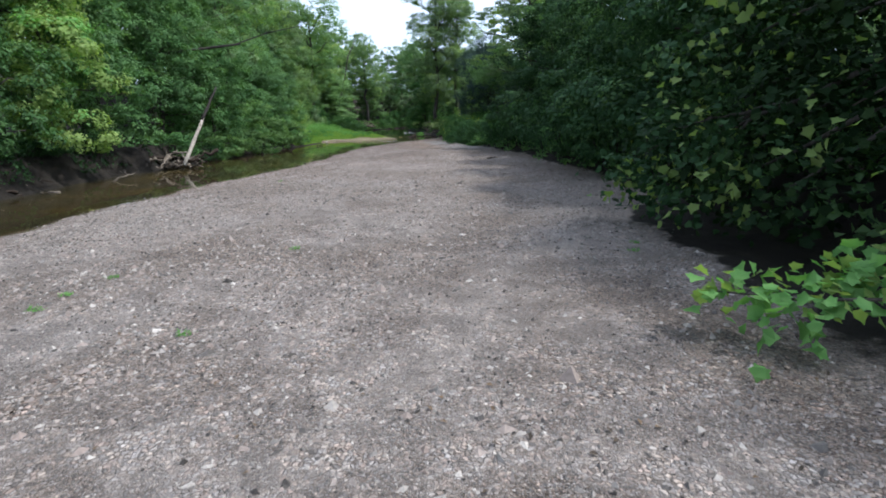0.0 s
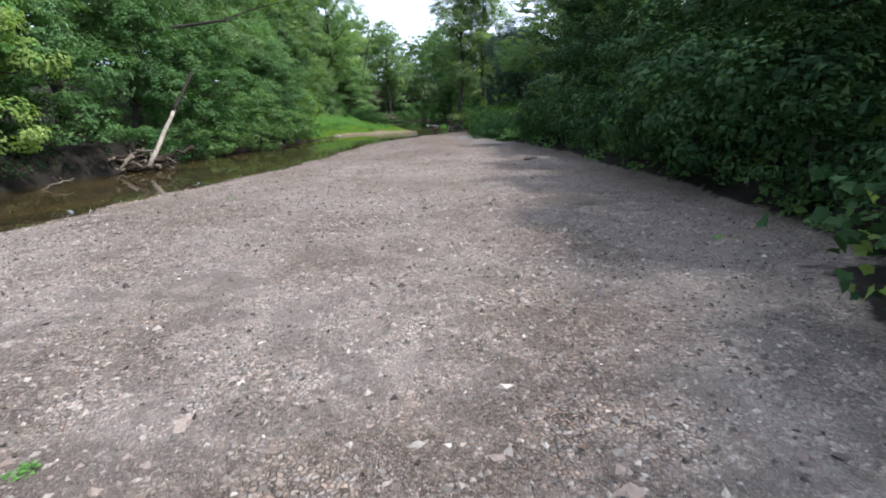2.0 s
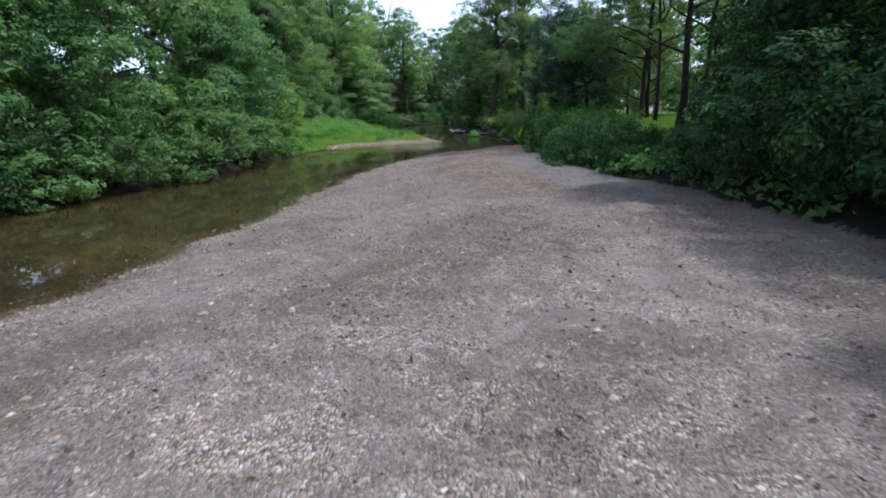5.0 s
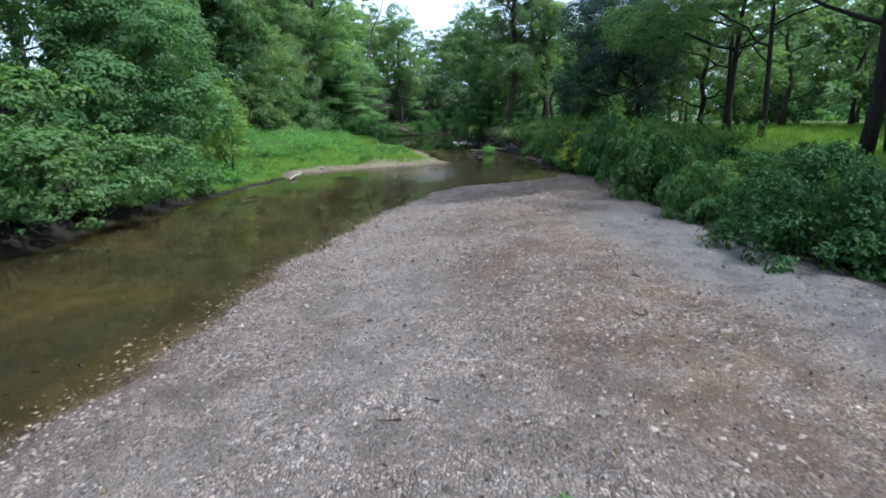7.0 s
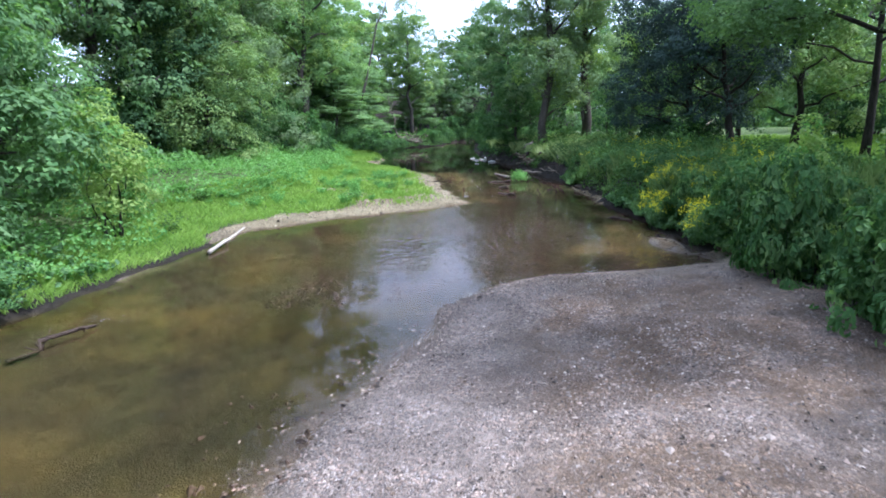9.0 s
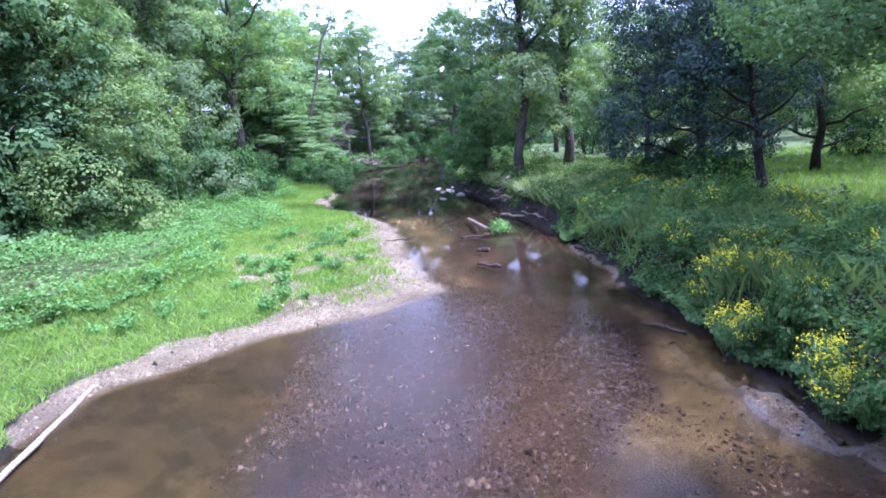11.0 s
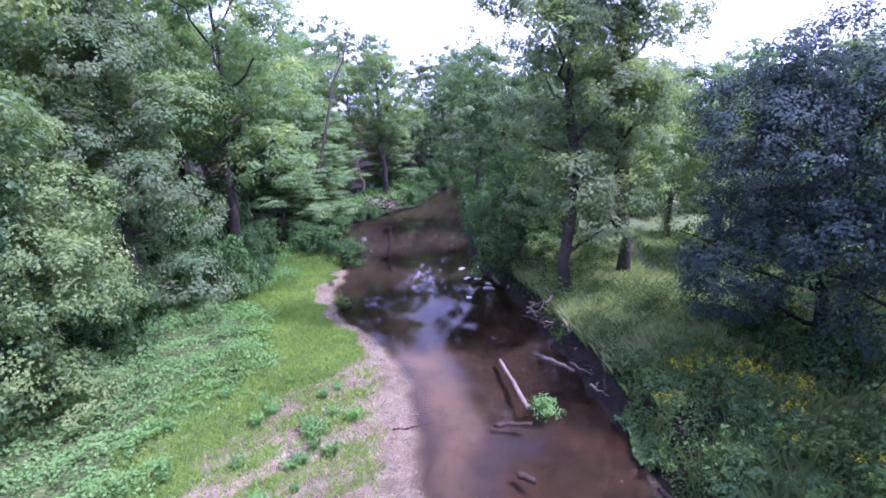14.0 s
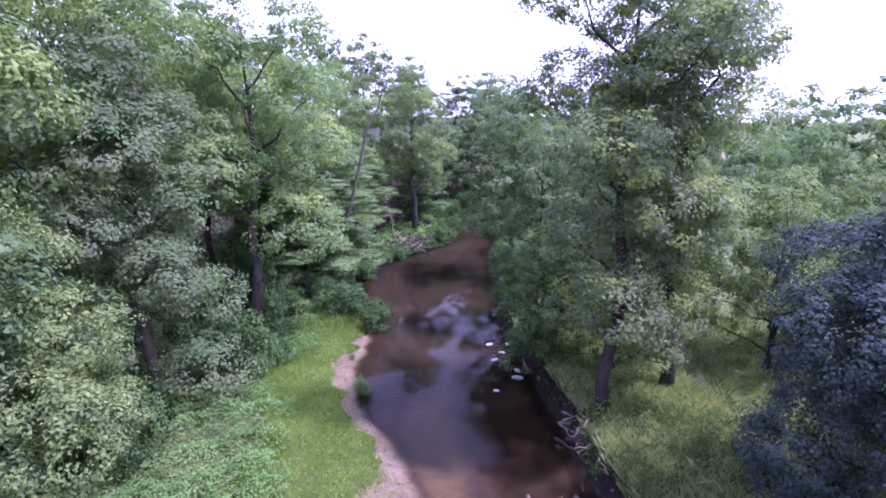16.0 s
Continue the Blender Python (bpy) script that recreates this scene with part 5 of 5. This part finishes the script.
def make_goldenrod(seed):
    rng = np.random.default_rng(seed)
    root = tagged(new("goldenrod"), "goldenrod with yellow flower plumes among weeds", "wildflower", "goldenrod on the bank")
    heads, lv = [], []
    for i in range(7):
        a, r = i * 2.4, 0.16 * math.sqrt(i)
        tip = np.array([math.cos(a) * r * 1.6, math.sin(a) * r * 1.6, rng.uniform(0.75, 1.15)])
        part("stem", tube(bent((math.cos(a) * r * 0.6, math.sin(a) * r * 0.6, -0.05), tip, 4, 0, 0.02, seed + i), [0.01, 0.009, 0.007, 0.004], LEAF_MID, "stem", 4), root)
        f = rng.random((46, 1)) * 0.75 + 0.15
        lv.append(tip * f + rng.normal(size=(46, 3)) * [0.1, 0.1, 0.03])
        heads.append(tip + rng.normal(size=(20, 3)) * [0.08, 0.08, 0.07])
    lv, heads = np.vstack(lv), np.vstack(heads)
    part("foliage", leaves("foliage", lv, rng.normal(size=lv.shape) * 0.6 + [0, 0, 0.7], 0.14, LEAF_MID, seed, 0.3, "oval", 0.3), root)
    part("flower", leaves("flower", heads, rng.normal(size=heads.shape) + [0, 0, 0.6], 0.055, FLOWER, seed + 1, 0, "oval", 0.8), root, "yellow flower plumes")["kind"] = "stuff"
    return root


gold = make_goldenrod(401)
rng = np.random.default_rng(402)
rows = [(0.6, 54.4, 0.7, 0, 0.8)]
for cx, cy, n, sp in ((0.6, 54.3, 4, 0.3), (0.7, 52.0, 7, 0.35), (0.75, 50.2, 4, 0.25), (1.0, 51.2, 2, 0.3), (1.7, 53.9, 4, 0.7), (2.6, 56.8, 4, 0.9), (1.4, 55.6, 3, 0.5), (3.4, 54.6, 3, 0.8), (1.0, 64.9, 8, 0.4), (1.7, 64.1, 10, 0.45), (2.5, 63.2, 8, 0.5), (-0.6, 63.4, 1, 0.2), (2.4, 60.6, 4, 0.9), (3.8, 58.2, 3, 0.8), (1.7, 50.0, 2, 0.3), (7.0, 26.5, 5, 0.6)):
    for k in range(n):
        rows.append((cx + rng.normal() * sp, cy + rng.normal() * sp, rng.uniform(0.45, 0.75), rng.uniform(0, 360), rng.uniform(0.8, 1.2)))
stand(gold, rows)


def make_weed(name, label, tall, n, leaf, mat, seed, group):
    rng = np.random.default_rng(seed)
    root = tagged(new(name), label, "plant", group)
    lv = []
    for i in range(n):
        a, r = i * 2.4, 0.1 * tall * math.sqrt(i)
        tip = np.array([math.cos(a) * r * 2.2, math.sin(a) * r * 2.2, tall * rng.uniform(0.7, 1.1)])
        part("stem", tube(bent((math.cos(a) * 0.02, math.sin(a) * 0.02, -0.05), tip, 4, 0, 0.03, seed + i), [0.012, 0.01, 0.007, 0.004], mat, "stem", 4), root)
        lv.append(tip * (rng.random((26, 1)) * 0.75 + 0.28) + rng.normal(size=(26, 3)) * 0.12 * tall)
    lv = np.vstack(lv)
    lv[:, 2] = np.maximum(lv[:, 2], 0.03)
    part("foliage", leaves("foliage", lv, rng.normal(size=lv.shape) * 0.5 + [0, 0, 0.9], leaf, mat, seed, 0.3, "oval", 0.65), root)
    return root


weed = make_weed("leafy_weed", "leafy green weed growing on the bank", 1.0, 8, 0.12, LEAF_WEED, 411, "leafy weeds")
rng = np.random.default_rng(412)
rows = [(1.2, 58.6, 1.0, 0, 1.0)]
for k in range(46):
    yy = rng.uniform(49, 78)
    rows.append((float(water_edges(np.array([yy]))[1][0]) + rng.uniform(0.8, 5), yy, rng.uniform(0.6, 1.2), rng.uniform(0, 360), rng.uniform(0.8, 1.2)))
for k in range(14):
    rows.append((rng.uniform(-18, -12), rng.uniform(50, 78), rng.uniform(0.5, 0.9), rng.uniform(0, 360), 0.8))
stand(weed, rows)
tuft = make_weed("spit_weed", "small bushy green weed on the pebbly spit", 0.4, 9, 0.075, LEAF_VINE, 421, "weeds on the spit")
rows = [(-8.9, 58.6, 1.0, 0, 1.0)]
for k in range(60):
    yy = rng.uniform(53.5, 66)
    dl = rng.uniform(1.6, 7)
    rows.append((float(water_edges(np.array([yy]))[0][0]) - dl, yy, rng.uniform(0.5, 1.2), rng.uniform(0, 360), rng.uniform(0.8, 1.2)))
for xx, yy in ((-2.07, 4.41), (-2.06, 4.8), (-2.01, 5.45), (-0.38, 3.84), (4.08, 6.98), (3.93, 6.54), (4.51, 11.7), (-0.42, 6.82), (-3.26, 14.76), (-2.13, 31.0)):
    rows.append((xx, yy, 0.3, rng.uniform(0, 360), 0.6))
stand(tuft, rows)

# ---------------------------------------------------------------- dead wood


def wood(name, label, a, b, r0, r1, mat, seed=0, category="log", wander=0.03, twigs=0, n=7):
    """A log or branch from a to b, with broken twigs as parts."""
    a, b = np.asarray(a, float), np.asarray(b, float)
    line = bent(a, b, n, 0, wander, seed) - a
    rng = np.random.default_rng(seed + 900)
    ob = tagged(new(name, tube(line, np.linspace(r0, r1, n), mat, name, 9, 0.07, seed)), label, category)
    ob.matrix_basis = Matrix.Translation(a)
    for k in range(twigs):
        at_ = line[rng.integers(2, n - 1)]
        far_ = np.linalg.norm(b - a) * rng.uniform(0.12, 0.3)
        d = unit(rng.normal(size=3) + [0, 0, 0.5]) * far_
        part("twig", tube(bent(at_, at_ + d, 4, 0, 0.08, seed + k), np.linspace(r1 * 0.7, 0.006, 4), mat, "twig", 5), ob)
    return ob


dead = wood("leaning_trunk", "bleached dead tree trunk leaning over the creek", (-10.52, 23.55, 0.2), (-10.19, 25.1, 2.2), 0.095, 0.07, WOOD_PALE, 1, "dead tree", 0.006, 0)
foot = np.array((-10.52, 23.55, 0.2))
part("upper_end", tube(bent(np.array((-10.2, 25.04, 2.12)) - foot, np.array((-9.94, 26.25, 3.62)) - foot, 7, 0, 0.01, 2), np.linspace(0.075, 0.04, 7), BARK_DARK, "upper_end", 9, 0.1), dead, "dark broken upper end")
wood("overhanging_branch", "long dark bough reaching out over the water", (-15.5, 27.5, 5.2), (-7.2, 31.0, 7.0), 0.1, 0.012, BARK_DARK, 3, "branch", 0.05, 8)


def heap(cx, cy, z, sx, sy, sz, n, mats, seed, group, label, long=1.6, r=0.05):
    """A heap of washed-up branches and roots, each one a thing."""
    rng = np.random.default_rng(seed)
    for k in range(n):
        c = np.array([cx, cy, z]) + rng.normal(size=3) * [sx, sy, sz]
        d = unit(rng.normal(size=3) * [1, 1, 0.45]) * long * rng.uniform(0.4, 1.0) * 0.5
        lo = max(-0.1, z - 0.25)
        a, b = c - d, c + d
        a[2], b[2] = max(a[2], lo), max(b[2], lo)
        tagged(wood("driftwood_branch", label, a, b, r * rng.uniform(0.5, 1.3), r * 0.3, mats[k % len(mats)], seed + k, "driftwood", 0.06, 1 if k % 3 == 0 else 0), group=group)


heap(-11.4, 24.3, 0.35, 0.75, 0.4, 0.2, 26, [WOOD_GREY, WOOD_WET, WOOD_GREY], 510, "root heap under the leaning tree", "weathered root and branch washed against the bank", 1.5, 0.08)
heap(-2.9, 71.2, 0.7, 0.3, 1.5, 0.3, 24, [WOOD_GREY, WOOD_GREY, WOOD_WET], 540, "root tangle on the cut bank", "grey exposed root hanging from the eroded bank", 1.6, 0.05)
heap(-1.75, 66.6, 0.55, 0.25, 1.2, 0.25, 16, [WOOD_GREY, WOOD_WET], 555, "root tangle on the cut bank", "grey exposed root hanging from the eroded bank", 1.3, 0.04)
heap(-16.2, 102.6, 0.9, 1.0, 1.8, 0.5, 34, [WOOD_GREY, WOOD_GREY, WOOD_WET], 570, "dead branch pile", "grey dead branch in a washed-up pile", 3.0, 0.07)
heap(-15.8, 81.8, 0.3, 1.0, 0.4, 0.15, 8, [WOOD_WET], 610, "roots under the bush", "wet brown root at the water's edge", 1.2, 0.05)
heap(-11.6, 14.5, 0.25, 0.3, 2.5, 0.15, 12, [WOOD_WET, WOOD_GREY], 630, "roots in the shaded bank", "tangled root in the muddy bank", 1.2, 0.05)
wood("stranded_log", "grey split log stranded in the shallows", (-4.86, 68.25, -0.02), (-4.0, 64.5, 0.18), 0.06, 0.085, WOOD_GREY, 5, wander=0.006)
islet = make_bush("islet_plant", "small bright green plant clump on the stranded log", 0.6, 0.65, 800, 0.12, [LEAF_VINE], 241, spray=0.12, category="plant")
islet.matrix_basis = Matrix.LocRotScale((-3.55, 64.5, 0.0), None, (0.8, 0.8, 0.8))
wood("sunken_branch", "dark waterlogged branch lying in the shallows", (-4.35, 59.75, -0.05), (-3.7, 59.0, 0.06), 0.07, 0.05, WOOD_WET, 6)
wood("sunken_branch", "dark waterlogged stump in the shallows", (-4.35, 61.6, -0.05), (-4.0, 61.25, 0.08), 0.11, 0.08, WOOD_WET, 7)
wood("sunken_branch", "dark waterlogged limb lying beside the islet", (-5.0, 63.9, -0.06), (-3.9, 63.8, 0.06), 0.1, 0.05, WOOD_WET, 8, twigs=2)
wood("submerged_branch", "dark twiggy branch in the pool by the grassy bank", (-10.1, 43.1, -0.06), (-9.75, 44.2, 0.05), 0.05, 0.02, WOOD_WET, 9, "branch", 0.06, 6)
wood("bleached_pole", "white bleached pole lying at the waterline", (-10.6, 48.8, 0.06), (-11.25, 51.7, 0.12), 0.05, 0.035, WOOD_PALE, 10)
wood("shore_stick", "thin dark stick lying over the spit's edge", (-7.9, 63.3, 0.12), (-6.8, 63.7, 0.08), 0.03, 0.015, WOOD_WET, 12, "stick", 0.05, 2)
wood("bank_log", "dark log lying along the foot of the weedy bank", (-1.15, 61.0, 0.12), (-0.55, 59.3, 0.15), 0.07, 0.05, WOOD_WET, 13)
wood("shore_log", "pale grey log at the waterline", (-3.3, 68.3, 0.1), (-2.3, 67.0, 0.15), 0.07, 0.05, WOOD_GREY, 14)
wood("shore_log", "pale grey log at the waterline", (-3.7, 72.7, 0.2), (-2.6, 72.4, 0.45), 0.06, 0.04, WOOD_GREY, 15)
wood("shore_log", "long grey log beside the pale slabs", (-4.4, 76.6, 0.1), (-5.0, 80.0, 0.15), 0.1, 0.07, WOOD_GREY, 16)
wood("sunken_branch", "dark forked branch lying in the sandy channel", (-0.95, 54.2, -0.04), (-0.25, 53.45, 0.06), 0.045, 0.03, WOOD_WET, 26, twigs=2)
wood("bank_log", "pale dead log lying among the weeds", (1.3, 54.0, 0.95), (1.7, 54.9, 1.1), 0.1, 0.08, WOOD_PALE, 27)
wood("shore_log", "short grey log beside the pale slabs", (-4.9, 77.6, 0.05), (-5.5, 81.2, 0.1), 0.08, 0.05, WOOD_GREY, 17)
wood("floating_twig", "leafy twig snagged near the muddy bank", (-11.0, 19.2, -0.03), (-10.6, 20.0, 0.25), 0.03, 0.012, WOOD_GREY, 18, "branch", 0.05, 4)
wood("dead_snag", "bare dead tree among green crowns", (-19.2, 87.5, 0.8), (-15.6, 91.0, 15.8), 0.16, 0.03, BARK, 19, "dead tree", 0.03, 9)
wood("dead_snag", "broken grey dead sapling above the wood pile", (-17.3, 100.6, 0.6), (-18.3, 100.0, 6.0), 0.09, 0.03, WOOD_GREY, 20, "dead tree", 0.03, 5)

# ---------------------------------------------------------------- stones


def boulder_mesh(name, seed, sub=2):
    bm = bmesh.new()
    bmesh.ops.create_icosphere(bm, subdivisions=sub, radius=1.0)
    for v in bm.verts:
        k = 1 + 0.35 * noise.noise(v.co * 1.3 + Vector((seed * 3.1, 0, 0))) + 0.12 * noise.noise(v.co * 3.1 + Vector((0, seed, 0)))
        v.co *= k
    me = bpy.data.meshes.new(name)
    bm.to_mesh(me)
    bm.free()
    me.materials.append(STONE)
    return me


PALE, pn, pl, pb = material("pale slab stone", 0.8)
ptc = pn.new("ShaderNodeTexCoord")
pnz = noise_tex(pn, pl, ptc.outputs["Object"], 6, 5)
pr = ramp(pn, [(0.3, (0.28, 0.266, 0.252)), (0.7, (0.504, 0.49, 0.469))])
pl.new(pnz.outputs["Fac"], pr.inputs["Fac"])
pl.new(pr.outputs[0], pb.inputs["Base Color"])
slab_me = boulder_mesh("slab", 3)
slab_me.materials[0] = PALE
rng = np.random.default_rng(701)
for x, y, s in ((-6.1, 80.9, 0.42), (-5.3, 81.5, 0.45), (-6.1, 78.7, 0.35), (-6.7, 78.8, 0.3), (-5.5, 77.7, 0.38), (-5.45, 76.9, 0.5), (-7.15, 80.8, 0.35), (-6.4, 79.8, 0.3), (-5.9, 82.0, 0.35), (-6.4, 75.4, 0.25)):
    ob = tagged(new("pale_slab", slab_me), "pale flat stone slab lying in the creek", "stone", "pale slabs in the creek")
    ob.matrix_basis = Matrix.LocRotScale((x, y, 0.03), Euler((rng.uniform(-0.2, 0.2), rng.uniform(-0.2, 0.2), rng.uniform(0, 6.3))), (s * 0.62, s * 0.38, s * 0.17))

# loose pebbles and chips over the bars: too many to count
OCT = np.array([(1, 0, 0), (0, 1, 0), (-1, 0, 0), (0, -1, 0), (0, 0, 1)], float)
OCT_F = np.array([(0, 1, 4), (1, 2, 4), (2, 3, 4), (3, 0, 4)])


def pebbles(name, label, xyz, size, rng, mat=STONE):
    x, y, z = xyz
    n = len(x)
    s = size * np.exp(rng.normal(size=n) * 0.42)
    v = OCT[None] * (1 + 0.3 * rng.normal(size=(n, 5, 3)).clip(-1.5, 1.5)) + 0.22 * rng.normal(size=(n, 5, 3))
    v = v * np.stack([s, s * rng.uniform(0.5, 0.9, n), s * rng.uniform(0.4, 0.75, n)], -1)[:, None]
    v[:, :4, 2] -= 0.12 * s[:, None]
    a = rng.uniform(0, 2 * np.pi, n)
    ca, sa = np.cos(a)[:, None], np.sin(a)[:, None]
    vx, vy = v[..., 0] * ca - v[..., 1] * sa, v[..., 0] * sa + v[..., 1] * ca
    v = np.stack([vx + x[:, None], vy + y[:, None], v[..., 2] + z[:, None]], -1).reshape(-1, 3)
    f = (OCT_F[None] + 5 * np.arange(n)[:, None, None]).reshape(-1, 3)
    return tagged(new(name, np_mesh(name, v, f, mat)), label, "pebbles", kind="stuff")


bar = lambda dl, dr, gr, gs, x, y, u: (dr > 0.0) & (gr > 0.6) & (u < np.clip(0.3 + 0.9 * (0.5 + 0.5 * wobble(x, y, 0.8, 2.0)) - 0.6 * (x > np.interp(y, GR_Y, GR_X) - 1.8) * (y > 28), 0.06, 1))
x, y, z, rng = scatter(84000, -7.3, 6, 1, 15, 711, bar)
pebbles("pebbles", "loose grey and tan river pebbles on the gravel bar", (x, y, z), 0.0155, rng)
x, y, z, rng = scatter(80000, -7.2, 5.5, 15, 33, 715, bar)
pebbles("pebbles", "loose grey and tan river pebbles on the gravel bar", (x, y, z), 0.014, rng, STONE_HEAD)
x, y, z, rng = scatter(110000, -6.6, 2.5, 33, 50, 712, bar)
pebbles("pebbles", "loose grey and tan river pebbles on the gravel bar", (x, y, z), 0.013, rng, STONE_HEAD)
x, y, z, rng = scatter(20000, -14, -4.5, 50, 82, 713, lambda dl, dr, gr, gs, x, y, u: (dl > 0) & (gr > 0.4) & (dl < 7))
pebbles("pebbles", "tan and grey pebbles on the weedy spit", (x, y, z), 0.026, rng, STONE_TAN)
x, y, z, rng = scatter(16000, -8, 1.2, 18, 62, 714, lambda dl, dr, gr, gs, x, y, u: (dl < 0) & (dr < 0.1) & (dr > -1.6) & (u < np.clip(1.2 + 0.7 * dr, 0.1, 1) * np.where(y > 50, 0.6, 1)))
pebbles("pebbles", "wet brown stones in the shallow edge of the creek", (x, y, z + 0.015), 0.026, rng, STONE_BED)

x, y, z, rng = scatter(48000, -8, 0.5, 46, 60, 716, lambda dl, dr, gr, gs, x, y, u: (dl < -0.2) & (dr < 0.0) & (x < np.interp(y, [48, 51, 53.7, 55.5, 56.3, 57.5], [0.5, -1.5, -1.3, -1.8, -2.4, -4.7])) & (u < 0.5 + 0.4 * wobble(x, y, 1.1, 0.5)))
pebbles("pebbles", "dark brown stones under the shallow riffle", (x, y, z + 0.01), 0.028, rng, STONE_BED)

x, y, z, rng = scatter(64000, -8, -3, 14, 48.5, 717, lambda dl, dr, gr, gs, x, y, u: (dl < 0) & (dr > -0.6) & (dr < 0.6) & (u < np.clip(1.0 + 1.6 * np.minimum(dr, 0), 0.05, 1)))
pebbles("pebbles", "wet and dry pebbles along the waterline", (x, y, np.maximum(z, -0.02)), 0.0125, rng, STONE_HEAD)

# dead leaves, bark bits and sticks strewn over the gravel
x, y, z, rng = scatter(9000, -6.5, 6, 1, 48, 721, lambda dl, dr, gr, gs, x, y, u: (dr > 0.3) & (gr > 0.6) & (u < 0.35 + 0.1 * (x > 2)))
c = np.stack([x, y, z + 0.015], -1)
litter_mat, ln, ll, lb = material("dry brown leaf litter", 0.85)
lgeo = ln.new("ShaderNodeNewGeometry")
lr_ = ramp(ln, [(0.0, (0.02, 0.017, 0.014)), (0.6, (0.06, 0.045, 0.032)), (1.0, (0.15, 0.1, 0.06))])
ll.new(lgeo.outputs["Random Per Island"], lr_.inputs["Fac"])
ll.new(lr_.outputs[0], lb.inputs["Base Color"])
tagged(new("leaf_litter", leaves("leaf_litter", c, rng.normal(size=c.shape) * 0.25 + [0, 0, 1], 0.042, litter_mat, 722, 0, "oval", 0.6)), "dry brown leaves strewn on the gravel", "leaf litter", kind="stuff")
rng = np.random.default_rng(731)
for k in range(26):
    yy = rng.uniform(3, 46)
    xx = rng.uniform(-4, np.interp(yy, GR_Y, GR_X) - 0.4)
    a = rng.uniform(0, 6.3)
    ln_ = rng.uniform(0.07, 0.17)
    zz = height(xx, yy) + 0.015
    wood("gravel_stick", "short dark stick lying on the gravel", (xx, yy, zz), (xx + math.cos(a) * ln_, yy + math.sin(a) * ln_, zz + 0.008), 0.007, 0.004, WOOD_WET, 740 + k, "stick", 0.06, 1, 5)
wood("gravel_stick", "forked dark stick lying on the gravel", (2.7, 22.1, height(2.7, 22.1) + 0.03), (3.1, 22.2, height(3.1, 22.2) + 0.06), 0.03, 0.015, WOOD_WET, 780, "stick", 0.06, 3, 5)

stone_meshes = []
for k in range(6):
    stone_me = boulder_mesh("stone", 20 + k, 1)
    stone_meshes.append(stone_me)
rng = np.random.default_rng(761)
for k in range(280):
    yy = 2.2 + 22 * rng.random() ** 1.3
    xx = rng.uniform(-5.5, np.interp(yy, GR_Y, GR_X) - 0.3)
    s_ = 0.019 * math.exp(rng.normal() * 0.35)
    ob = new("stone", stone_meshes[k % 6])
    ob.parent = ground
    ob.matrix_basis = Matrix.LocRotScale((xx, yy, height(xx, yy) + 0.2 * s_), Euler((rng.uniform(-0.3, 0.3), rng.uniform(-0.3, 0.3), rng.uniform(0, 6.3))), (s_ * 1.2, s_ * 0.85, s_ * 0.5))
